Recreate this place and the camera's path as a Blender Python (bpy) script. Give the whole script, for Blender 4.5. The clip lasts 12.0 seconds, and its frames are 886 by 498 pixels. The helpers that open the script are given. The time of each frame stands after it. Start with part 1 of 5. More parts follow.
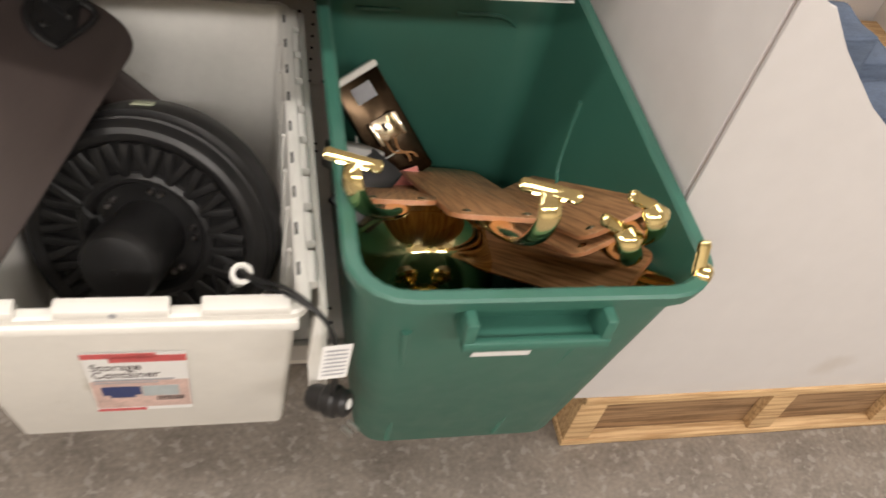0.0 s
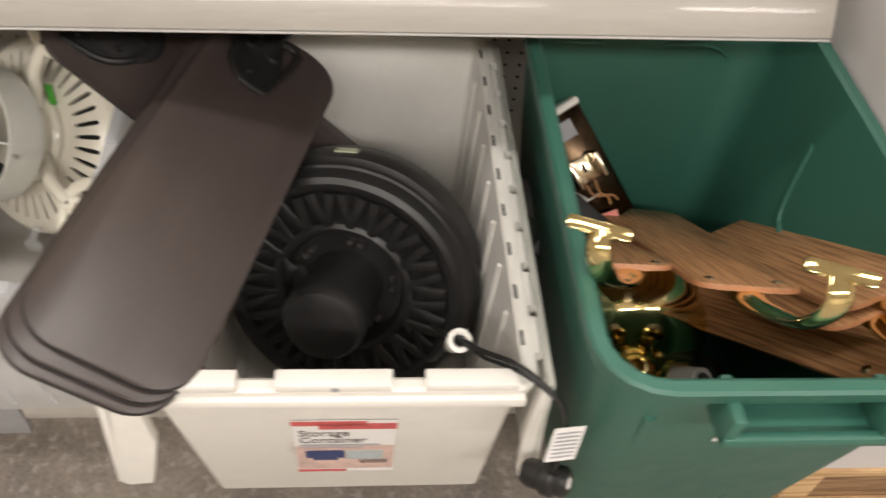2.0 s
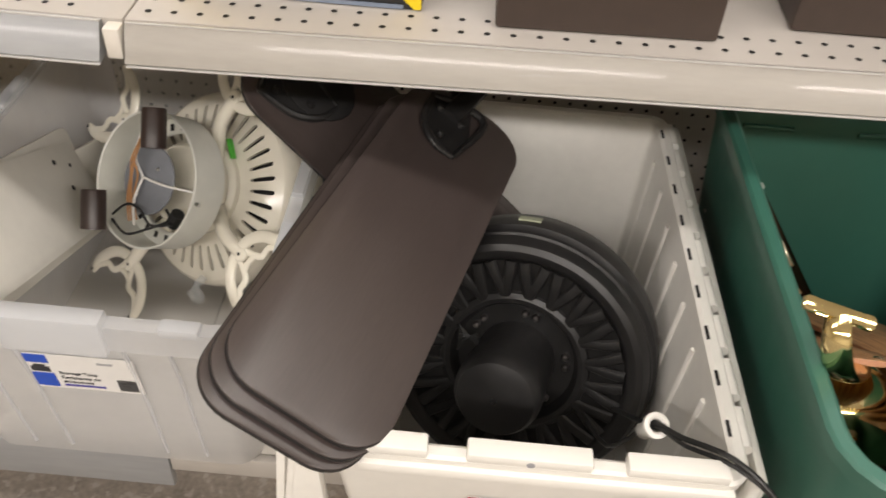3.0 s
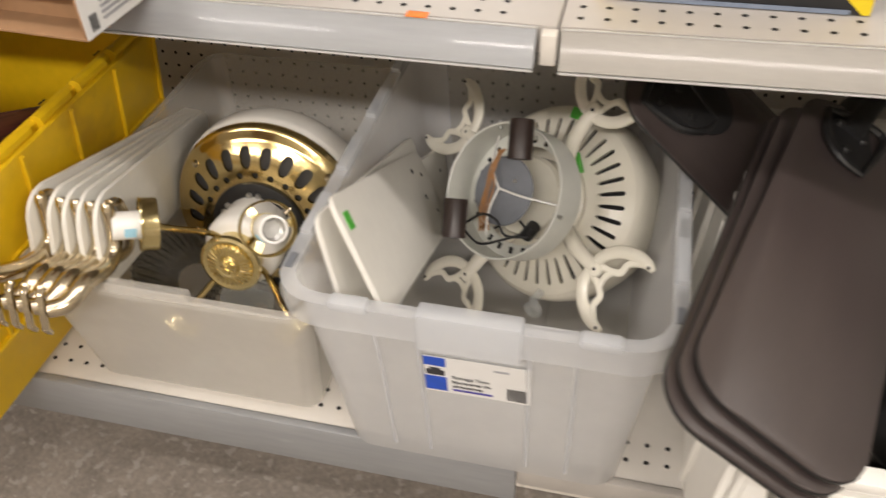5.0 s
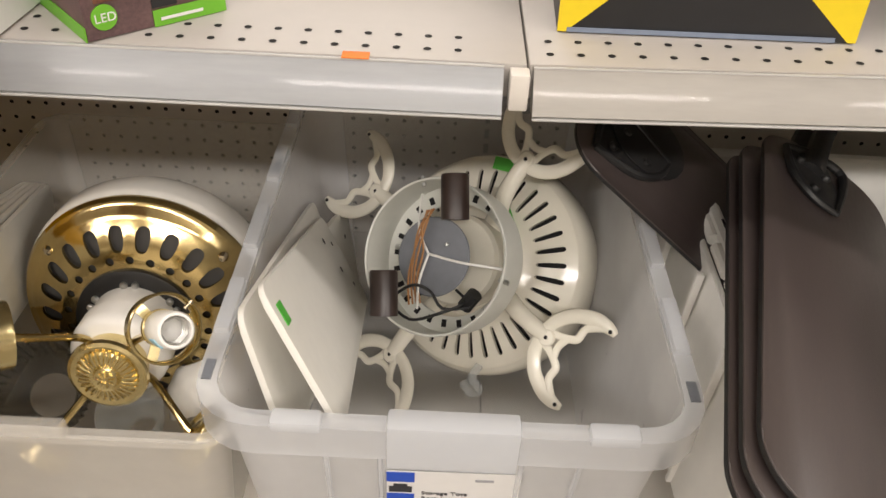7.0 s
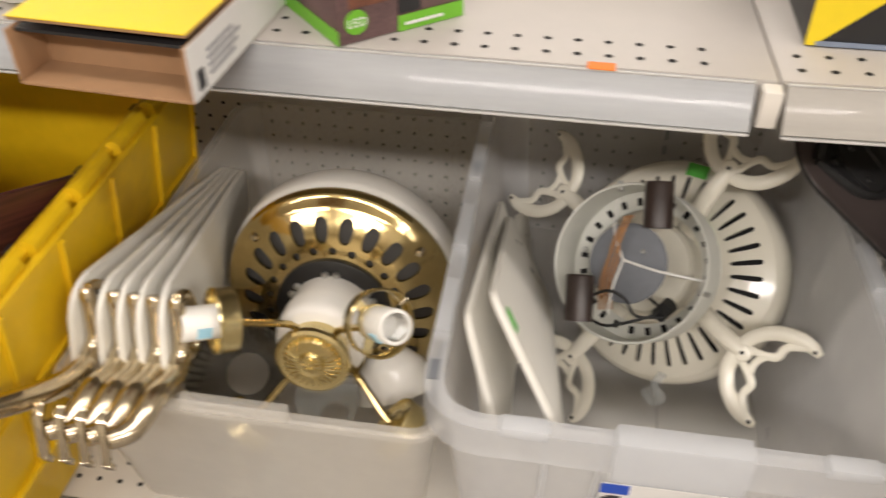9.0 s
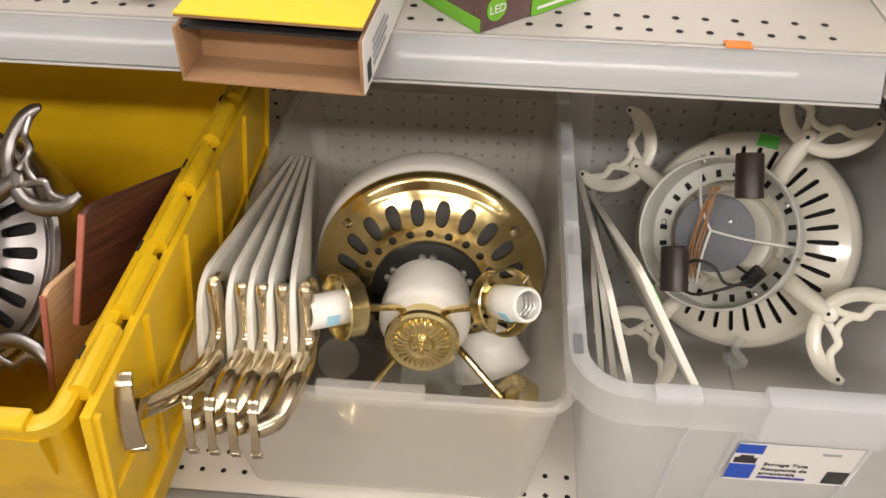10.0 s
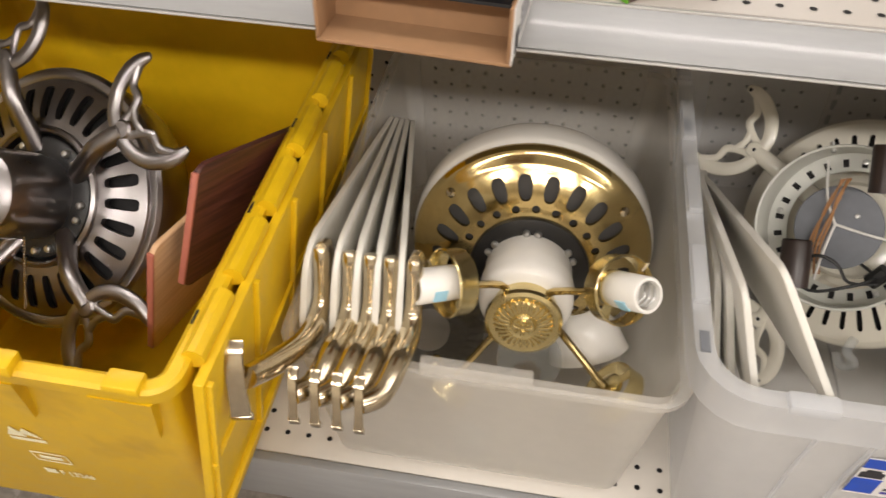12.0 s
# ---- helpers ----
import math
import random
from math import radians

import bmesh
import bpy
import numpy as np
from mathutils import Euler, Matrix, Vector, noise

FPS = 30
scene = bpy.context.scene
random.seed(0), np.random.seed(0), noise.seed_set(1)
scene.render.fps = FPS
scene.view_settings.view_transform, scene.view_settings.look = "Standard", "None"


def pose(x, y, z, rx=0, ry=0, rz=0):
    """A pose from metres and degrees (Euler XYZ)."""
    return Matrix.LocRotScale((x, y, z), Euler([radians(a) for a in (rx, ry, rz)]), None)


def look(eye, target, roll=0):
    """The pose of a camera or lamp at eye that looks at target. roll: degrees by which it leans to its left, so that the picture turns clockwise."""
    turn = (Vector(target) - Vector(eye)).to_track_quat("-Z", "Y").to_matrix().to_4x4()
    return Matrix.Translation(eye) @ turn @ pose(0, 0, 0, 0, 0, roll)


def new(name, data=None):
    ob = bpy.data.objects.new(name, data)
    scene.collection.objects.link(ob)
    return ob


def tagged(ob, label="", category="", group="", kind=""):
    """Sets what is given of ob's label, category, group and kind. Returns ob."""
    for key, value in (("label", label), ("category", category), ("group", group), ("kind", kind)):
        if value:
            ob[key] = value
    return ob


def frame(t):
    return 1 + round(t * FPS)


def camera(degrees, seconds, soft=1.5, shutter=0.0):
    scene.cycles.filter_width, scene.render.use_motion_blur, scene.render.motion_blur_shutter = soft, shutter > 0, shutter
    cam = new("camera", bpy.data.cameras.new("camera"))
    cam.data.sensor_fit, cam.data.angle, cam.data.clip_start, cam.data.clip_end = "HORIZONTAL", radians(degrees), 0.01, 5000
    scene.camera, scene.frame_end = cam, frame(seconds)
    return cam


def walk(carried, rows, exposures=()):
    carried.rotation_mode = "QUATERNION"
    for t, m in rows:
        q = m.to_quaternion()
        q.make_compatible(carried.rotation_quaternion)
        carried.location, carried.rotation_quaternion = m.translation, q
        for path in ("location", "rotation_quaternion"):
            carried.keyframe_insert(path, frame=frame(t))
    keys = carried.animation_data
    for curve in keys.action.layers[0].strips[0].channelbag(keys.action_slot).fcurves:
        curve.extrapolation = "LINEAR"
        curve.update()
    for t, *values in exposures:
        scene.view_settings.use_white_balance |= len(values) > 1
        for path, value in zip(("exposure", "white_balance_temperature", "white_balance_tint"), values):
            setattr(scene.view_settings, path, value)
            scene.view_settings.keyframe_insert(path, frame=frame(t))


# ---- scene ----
cam = camera(56.1, 12.0, shutter=0.5)

PATH = [
    (0, (0.546, -0.83, 1.171), (1.002, 0.45, -0.296), 14.2),
    (0.5, (0.636, -0.723, 1.159), (1.094, 0.483, -0.369), 15.3),
    (1, (0.619, -0.672, 1.141), (0.869, 0.534, -0.434), 11.0),
    (1.5, (0.568, -0.675, 1.148), (0.696, 0.557, -0.422), 7.6),
    (2, (0.439, -0.718, 1.145), (0.636, 0.59, -0.355), 7.0),
    (2.5, (0.331, -0.73, 1.156), (0.468, 0.673, -0.263), 6.4),
    (2.7, (0.329, -0.713, 1.115), (0.405, 0.748, -0.248), 6.0),
    (4.3, (0.28, -0.717, 1.068), (-0.075, 0.728, -0.269), -2.0),
    (4.5, (0.245, -0.725, 1.074), (-0.159, 0.717, -0.252), -2.0),
    (5, (0.072, -0.739, 1.061), (-0.309, 0.715, -0.258), -2.0),
    (5.5, (-0.004, -0.695, 1.055), (-0.232, 0.811, -0.241), 0.1),
    (6, (-0.005, -0.613, 1.019), (-0.141, 0.937, -0.238), 0.8),
    (6.5, (-0.036, -0.599, 0.988), (-0.077, 0.975, -0.245), 2.2),
    (6.7, (-0.062, -0.614, 0.983), (-0.061, 0.967, -0.242), 2.6),
    (8.3, (-0.075, -0.631, 0.998), (-0.053, 0.94, -0.24), 4.2),
    (8.5, (-0.087, -0.613, 0.994), (-0.147, 0.949, -0.254), 3.7),
    (9, (-0.178, -0.618, 1.001), (-0.392, 0.914, -0.266), 0.9),
    (9.5, (-0.303, -0.673, 1.017), (-0.48, 0.846, -0.272), -1.2),
    (10, (-0.335, -0.648, 1.014), (-0.44, 0.86, -0.295), 1.0),
    (10.5, (-0.343, -0.625, 1.007), (-0.499, 0.849, -0.335), 0.9),
    (11, (-0.348, -0.624, 1.002), (-0.549, 0.823, -0.364), 0.6),
    (11.5, (-0.356, -0.618, 0.999), (-0.565, 0.818, -0.377), 1.0),
    (12, (-0.401, -0.617, 1.002), (-0.611, 0.81, -0.383), 1.7),
]
walk(cam, [(t, look(eye, target, roll)) for t, eye, target, roll in PATH])

# ---- light ----
world = bpy.data.worlds.new("store_air")
scene.world = world
world.use_nodes = True
world.node_tree.nodes["Background"].inputs[0].default_value = (0.9, 0.92, 1.0, 1)
world.node_tree.nodes["Background"].inputs[1].default_value = 0.05


def strip_lamp(x, y, z, sx, sy, watts):
    d = bpy.data.lights.new("ceiling_tube_light", "AREA")
    d.shape, d.size, d.size_y, d.energy, d.color = "RECTANGLE", sx, sy, watts, (1.0, 0.932, 0.880)
    ob = new("ceiling_tube_light", d)
    ob.matrix_world = pose(x, y, z)


for lx, watts in ((-3.0, 98), (0.2, 120), (3.4, 138)):
    strip_lamp(lx, -0.75, 3.30, 2.4, 0.30, 32)
    strip_lamp(lx, -3.4, 3.30, 2.4, 0.30, watts)
    strip_lamp(lx, 2.6, 3.30, 2.4, 0.30, 58)


# ---- materials ----
def mat(name, color, rough=0.5, metal=0.0, var=0.12, scale=8.0, bump=0.0, bscale=60.0, spots=None, coat=0.0, stretch=(1, 1, 1), trans=0.0):
    m = bpy.data.materials.new(name)
    m.use_nodes = True
    nt = m.node_tree
    p = nt.nodes["Principled BSDF"]
    L = nt.links.new
    p.inputs["Metallic"].default_value = metal
    p.inputs["Coat Weight"].default_value = coat
    tc = nt.nodes.new("ShaderNodeTexCoord")
    mp = nt.nodes.new("ShaderNodeMapping")
    mp.inputs["Scale"].default_value = stretch
    L(tc.outputs["Object"], mp.inputs[0])
    n1 = nt.nodes.new("ShaderNodeTexNoise")
    n1.inputs["Scale"].default_value, n1.inputs["Detail"].default_value = scale, 5
    L(mp.outputs[0], n1.inputs["Vector"])
    n2 = nt.nodes.new("ShaderNodeTexNoise")
    n2.inputs["Scale"].default_value, n2.inputs["Detail"].default_value = scale * 9, 3
    L(mp.outputs[0], n2.inputs["Vector"])
    mx = nt.nodes.new("ShaderNodeMath")
    mx.operation = "ADD"
    L(n1.outputs[0], mx.inputs[0]), L(n2.outputs[0], mx.inputs[1])
    cr = nt.nodes.new("ShaderNodeValToRGB")
    cr.color_ramp.elements[0].position, cr.color_ramp.elements[1].position = 0.32, 0.68
    half = nt.nodes.new("ShaderNodeMath")
    half.operation = "MULTIPLY"
    half.inputs[1].default_value = 0.5
    L(mx.outputs[0], half.inputs[0]), L(half.outputs[0], cr.inputs[0])
    cr.color_ramp.elements[0].color = tuple(c * (1 - var) for c in color) + (1,)
    cr.color_ramp.elements[1].color = tuple(min(1, c * (1 + var)) for c in color) + (1,)
    out = cr.outputs[0]
    if spots:
        scol, sscale, amount = spots
        n3 = nt.nodes.new("ShaderNodeTexNoise")
        n3.inputs["Scale"].default_value, n3.inputs["Detail"].default_value = sscale, 4
        L(mp.outputs[0], n3.inputs["Vector"])
        r3 = nt.nodes.new("ShaderNodeValToRGB")
        r3.color_ramp.elements[0].position, r3.color_ramp.elements[1].position = 1 - amount - 0.04, 1 - amount + 0.04
        L(n3.outputs[0], r3.inputs[0])
        mc = nt.nodes.new("ShaderNodeMix")
        mc.data_type = "RGBA"
        mc.inputs[7].default_value = tuple(scol) + (1,)
        L(r3.outputs[0], mc.inputs[0]), L(out, mc.inputs[6])
        out = mc.outputs[2]
    L(out, p.inputs["Base Color"])
    rr = nt.nodes.new("ShaderNodeMapRange")
    rr.inputs["To Min"].default_value, rr.inputs["To Max"].default_value = max(0.02, rough * 0.8), min(1, rough * 1.25)
    L(n2.outputs[0], rr.inputs[0]), L(rr.outputs[0], p.inputs["Roughness"])
    if bump:
        n4 = nt.nodes.new("ShaderNodeTexNoise")
        n4.inputs["Scale"].default_value = bscale
        L(mp.outputs[0], n4.inputs["Vector"])
        b = nt.nodes.new("ShaderNodeBump")
        b.inputs["Strength"].default_value, b.inputs["Distance"].default_value = bump, 0.002
        L(n4.outputs[0], b.inputs["Height"]), L(b.outputs[0], p.inputs["Normal"])
    if trans:
        t = nt.nodes.new("ShaderNodeBsdfTransparent")
        t.inputs[0].default_value = (0.985, 0.987, 0.987, 1)
        ms = nt.nodes.new("ShaderNodeMixShader")
        ms.inputs[0].default_value = trans
        tl = nt.nodes.new("ShaderNodeBsdfTranslucent")
        soft_mix = nt.nodes.new("ShaderNodeMixShader")
        soft_mix.inputs[0].default_value = 0.25
        L(out, tl.inputs[0])
        L(p.outputs[0], soft_mix.inputs[1]), L(tl.outputs[0], soft_mix.inputs[2])
        L(soft_mix.outputs[0], ms.inputs[1]), L(t.outputs[0], ms.inputs[2])
        L(ms.outputs[0], nt.nodes["Material Output"].inputs[0])
    return m


def wood(name, dark, light, rough=0.4, along=(34, 1.3, 34)):
    m = mat(name, light, rough, var=0.1)
    nt = m.node_tree
    L = nt.links.new
    p = nt.nodes["Principled BSDF"]
    tc = nt.nodes.new("ShaderNodeTexCoord")
    mp = nt.nodes.new("ShaderNodeMapping")
    mp.inputs["Scale"].default_value = along
    L(tc.outputs["Object"], mp.inputs[0])
    w = nt.nodes.new("ShaderNodeTexNoise")
    w.inputs["Scale"].default_value, w.inputs["Detail"].default_value, w.inputs["Distortion"].default_value = 7, 6, 0.15
    L(mp.outputs[0], w.inputs["Vector"])
    r = nt.nodes.new("ShaderNodeValToRGB")
    r.color_ramp.elements[0].position, r.color_ramp.elements[1].position = 0.38, 0.58
    r.color_ramp.elements[0].color, r.color_ramp.elements[1].color = (*dark, 1), (*light, 1)
    L(w.outputs[0], r.inputs[0]), L(r.outputs[0], p.inputs["Base Color"])
    b = nt.nodes.new("ShaderNodeBump")
    b.inputs["Strength"].default_value, b.inputs["Distance"].default_value = 0.25, 0.001
    L(w.outputs[0], b.inputs["Height"]), L(b.outputs[0], p.inputs["Normal"])
    return m


M_FLOOR = mat("speckled_floor", (0.205, 0.178, 0.152), 0.42, var=0.34, scale=14, spots=((0.285, 0.258, 0.228), 60, 0.40), bump=0.1)
# one enamel in two tones: dimmed under overhead light, lifted for the shaded deck
M_SHELF = mat("enamel_dimmed", (0.44, 0.41, 0.375), 0.42, var=0.04, scale=4, bump=0.03, spots=((0.41, 0.375, 0.33), 7, 0.27))
M_DECK = mat("enamel_lifted", (0.68, 0.64, 0.58), 0.42, var=0.04, scale=4, bump=0.03, spots=((0.60, 0.55, 0.48), 7, 0.27))
M_BACK = mat("pegboard_enamel", (0.68, 0.63, 0.56), 0.5, var=0.05, scale=4)
# stretched pale blotches paint streaky reflections into both channel colours
M_LIP = mat("price_channel", (0.30, 0.305, 0.31), 0.40, 0.15, coat=0.12, var=0.10, scale=5, spots=((0.40, 0.40, 0.40), 9, 0.3), stretch=(0.4, 3, 3))
M_LIPW = mat("price_channel_warm", (0.30, 0.28, 0.25), 0.40, 0.15, coat=0.12, var=0.10, scale=5, spots=((0.38, 0.37, 0.355), 8, 0.27), stretch=(0.5, 3, 3))
M_GLINT = mat("channel_glint_pale", (0.50, 0.49, 0.47), 0.3, var=0.05)
# near-black laid on or behind openings for the shade inside them
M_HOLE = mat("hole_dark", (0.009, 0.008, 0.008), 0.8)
M_GREEN = mat("green_plastic", (0.041, 0.142, 0.104), 0.40, var=0.05, scale=4, bump=0.03, bscale=260)
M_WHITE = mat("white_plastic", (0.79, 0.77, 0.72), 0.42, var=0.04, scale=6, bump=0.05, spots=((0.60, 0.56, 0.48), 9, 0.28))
M_LID = mat("greyer_white_plastic", (0.60, 0.59, 0.54), 0.45, var=0.05, scale=6, bump=0.05)
M_CLEAR = mat("clear_plastic", (0.90, 0.90, 0.90), 0.22, var=0.03, scale=5, trans=0.73)
# same clear plastic with painted haze, for the blur it gives at distance
M_CLEARFRONT = mat("clear_plastic_front_haze", (0.90, 0.90, 0.905), 0.42, var=0.04, scale=5, bump=0.06, bscale=300, trans=0.56)
M_CLEARSIDE = mat("clear_plastic_side_haze", (0.90, 0.90, 0.91), 0.30, var=0.04, scale=5, trans=0.60)
M_CLEARRIM = mat("clear_plastic_rim", (0.86, 0.88, 0.91), 0.22, var=0.03, scale=5, trans=0.62)
M_MILKY = mat("milky_plastic", (0.88, 0.845, 0.78), 0.28, var=0.03, scale=5, trans=0.74)
# the milky plastic again, with haze painted on for front and sides
M_MILKFRONT = mat("milky_plastic_front_haze", (0.88, 0.85, 0.79), 0.42, var=0.04, scale=5, bump=0.06, bscale=300, trans=0.54)
M_MILKSIDE = mat("milky_plastic_side_haze", (0.88, 0.85, 0.79), 0.32, var=0.04, scale=5, trans=0.70)
M_YELLOW = mat("yellow_plastic", (0.72, 0.455, 0.007), 0.40, var=0.07, scale=6, bump=0.06, spots=((0.55, 0.33, 0.01), 6, 0.33))
M_BLACK = mat("black_enamel", (0.012, 0.0115, 0.0115), 0.40, var=0.2, scale=10, bump=0.05)
M_BLADE = mat("dark_brown_laminate", (0.052, 0.039, 0.036), 0.36, var=0.14, scale=5, bump=0.10, bscale=120, stretch=(8, 1, 8))
M_BLADE.node_tree.nodes["Principled BSDF"].inputs["Coat Weight"].default_value = 0.8
M_BLADE.node_tree.nodes["Principled BSDF"].inputs["Coat Roughness"].default_value = 0.38
M_BRASS = mat("polished_brass", (0.58, 0.45, 0.21), 0.15, 1.0, var=0.08, scale=12)
M_PALEB = mat("pale_brass", (0.76, 0.64, 0.34), 0.22, 1.0, var=0.08, scale=14)
M_GOLD = mat("bright_brass", (0.86, 0.71, 0.36), 0.10, 1.0, var=0.06, scale=12)
M_ABRASS = mat("antique_brass", (0.60, 0.52, 0.38), 0.17, 1.0, var=0.10, scale=14)
M_NICKEL = mat("brushed_nickel", (0.29, 0.27, 0.265), 0.30, 1.0, var=0.03, scale=9)
M_STEEL = mat("zinc_steel", (0.55, 0.55, 0.53), 0.35, 1.0, var=0.1)
M_CREAM = mat("cream_enamel", (0.78, 0.74, 0.63), 0.22, var=0.03, scale=6, coat=0.3)
M_CREAMDK = mat("cream_inside", (0.66, 0.66, 0.60), 0.4, var=0.04)
M_WENAMEL = mat("white_enamel", (0.82, 0.79, 0.73), 0.22, var=0.03, scale=6, coat=0.3)
M_WBLADE = mat("white_blade_laminate", (0.72, 0.70, 0.64), 0.42, var=0.04, scale=6, bump=0.04)
M_SOCKET = mat("brown_bakelite", (0.035, 0.022, 0.018), 0.35, var=0.15)
M_PORC = mat("porcelain", (0.80, 0.78, 0.73), 0.3, var=0.04)
M_GREYSOCK = mat("grey_porcelain", (0.34, 0.33, 0.31), 0.45, var=0.06)
M_GREYDISC = mat("grey_fibre", (0.17, 0.18, 0.20), 0.55, var=0.12)
M_WIREB = mat("black_wire", (0.012, 0.012, 0.012), 0.4)
M_WIREW = mat("white_wire", (0.75, 0.74, 0.70), 0.45)
M_WIREO = mat("tan_wire", (0.40, 0.20, 0.08), 0.5)
M_PAPER = mat("paper_white", (0.78, 0.77, 0.75), 0.6, var=0.03)
M_BLUE = mat("label_blue", (0.02, 0.08, 0.50), 0.5)
M_RED = mat("label_red", (0.55, 0.10, 0.10), 0.5, var=0.2)
M_INK = mat("ink_dark", (0.03, 0.03, 0.035), 0.6)
M_WORN = mat("worn_ink", (0.13, 0.11, 0.11), 0.6, var=0.3)
M_INKG = mat("ink_grey", (0.35, 0.35, 0.37), 0.6)
M_TAPE = mat("green_tape", (0.10, 0.52, 0.06), 0.5)
M_ORANGE = mat("orange_tag", (0.80, 0.20, 0.02), 0.5)
M_CARD = mat("brown_cardboard", (0.34, 0.19, 0.095), 0.75, var=0.10, scale=9, bump=0.1)
M_CARDDK = mat("dark_brown_box", (0.060, 0.042, 0.034), 0.5, var=0.12)
M_YCARD = mat("yellow_card", (0.80, 0.60, 0.015), 0.45, var=0.04)
M_BCARD = mat("black_card", (0.018, 0.018, 0.020), 0.4, var=0.15)
M_GCARD = mat("lime_card", (0.16, 0.46, 0.03), 0.45, var=0.05)
M_PCARD = mat("purple_brown_card", (0.13, 0.075, 0.075), 0.45, var=0.35, scale=30)
M_WCARD = mat("white_cardboard", (0.63, 0.605, 0.595), 0.6, var=0.035, scale=3, bump=0.04, spots=((0.57, 0.53, 0.50), 4, 0.28))
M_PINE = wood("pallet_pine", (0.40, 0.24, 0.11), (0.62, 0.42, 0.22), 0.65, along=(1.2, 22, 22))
# darker copy of the pallet pine, with under-deck shade in its colour
M_PINED = wood("shaded_pine", (0.17, 0.095, 0.045), (0.32, 0.195, 0.10), 0.7, along=(1.2, 22, 22))
M_OAK = wood("oak_laminate", (0.23, 0.105, 0.043), (0.50, 0.265, 0.122), 0.38)
M_OAKEDGE = mat("oak_edge", (0.40, 0.17, 0.075), 0.4, var=0.1)
M_MAHOG = wood("mahogany_laminate", (0.040, 0.012, 0.009), (0.085, 0.026, 0.018), 0.4)
M_MAPLE = wood("maple_laminate", (0.50, 0.30, 0.16), (0.60, 0.38, 0.21), 0.4)
M_ROSE = mat("rose_edge", (0.42, 0.14, 0.10), 0.4, var=0.1)
M_DENIM = mat("blue_fabric", (0.075, 0.10, 0.15), 0.9, var=0.3, scale=30, stretch=(1, 1, 6), bump=0.3, bscale=300)
M_TAN = mat("tan_cardboard", (0.56, 0.45, 0.30), 0.75, var=0.06, scale=5, bump=0.05)
M_GLASS = mat("clear_glass", (0.85, 0.88, 0.88), 0.06, var=0.02, trans=0.72)
M_SMOKE = mat("ribbed_glass", (0.15, 0.14, 0.115), 0.10, var=0.05, trans=0.48)
M_PINK = mat("pink_card", (0.70, 0.26, 0.22), 0.5)
M_WALL = mat("store_wall", (0.72, 0.67, 0.58), 0.7, var=0.04)
M_CEIL = mat("ceiling_tile", (0.86, 0.85, 0.82), 0.8, var=0.04)
M_STICK = mat("pale_blue_print", (0.35, 0.62, 0.75), 0.5)
M_FAINT = mat("faint_white_print", (0.84, 0.78, 0.52), 0.5)
M_CHROME = mat("bronze_mirror", (0.045, 0.030, 0.018), 0.20, 1.0, var=0.3, scale=12)


# ---- building blocks ----
def finish(name, bm, material, angle=35):
    bmesh.ops.recalc_face_normals(bm, faces=bm.faces)
    me = bpy.data.meshes.new(name)
    bm.to_mesh(me)
    bm.free()
    me.materials.append(material)
    me.shade_smooth()
    me.set_sharp_from_angle(angle=radians(angle))
    return me


SINGLE = {"screw", "screw_hole", "hinge", "hinge_slot", "rim_tab", "rim_step", "rim_slot", "inner_rib", "rib", "lid_rib", "wall_rib", "latch_tab", "vent_fin", "cap_flute", "rim_screw", "glass_rib", "pan_vent", "prong", "face_screw", "wiring", "black_wiring", "white_wiring", "crate_picture", "blue_block", "red_band", "mark"}


def islands(bm):
    """The separate pieces of a bmesh, each as a bmesh of its own."""
    left, out = set(bm.verts), []
    for seed in list(bm.verts):
        if seed not in left:
            continue
        todo, got = [seed], []
        left.discard(seed)
        while todo:
            v = todo.pop()
            got.append(v)
            for e in v.link_edges:
                o = e.other_vert(v)
                if o in left:
                    left.discard(o)
                    todo.append(o)
        one = bmesh.new()
        new_v = {v: one.verts.new(v.co) for v in got}
        for f in {f for v in got for f in v.link_faces}:
            one.faces.new([new_v[v] for v in f.verts])
        out.append(one)
    bm.free()
    return out


def part(name, bm, material, parent, label="", angle=35):
    if name in SINGLE:
        got = islands(bm)
        for one in got[:-1]:
            ob = new(name, finish(name, one, material, angle))
            ob.parent = parent
            if label:
                tagged(ob, label)
        bm = got[-1]
    ob = new(name, finish(name, bm, material, angle))
    ob.parent = parent
    if label:
        tagged(ob, label)
    return ob


def hazed_walls(ob, x0, x1, y0, front, side):
    """Haze painted per wall on a clear bin: thick front, thinner sides, plain back and floor."""
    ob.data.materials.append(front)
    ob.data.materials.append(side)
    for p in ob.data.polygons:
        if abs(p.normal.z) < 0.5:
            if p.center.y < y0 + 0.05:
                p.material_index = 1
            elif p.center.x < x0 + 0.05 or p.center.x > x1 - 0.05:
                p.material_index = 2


def thing(name, m, label, category, group="", kind=""):
    e = new(name)
    e.empty_display_size = 0.05
    e.matrix_world = m
    return tagged(e, label, category, group, kind)


def solo(name, bm, material, label, category, m=None, kind="", group="", angle=35):
    ob = new(name, finish(name, bm, material, angle))
    if m is not None:
        ob.matrix_world = m
    return tagged(ob, label, category, group, kind)


def axes(c, n, spin=0):
    """Pose at c whose z axis is n, x to the right as seen from the tip of n."""
    z = Vector(n).normalized()
    x = Vector((0, 0, 1)).cross(z).normalized()
    y = z.cross(x)
    m = Matrix((x, y, z)).transposed().to_4x4()
    return Matrix.Translation(c) @ m @ pose(0, 0, 0, 0, 0, spin)


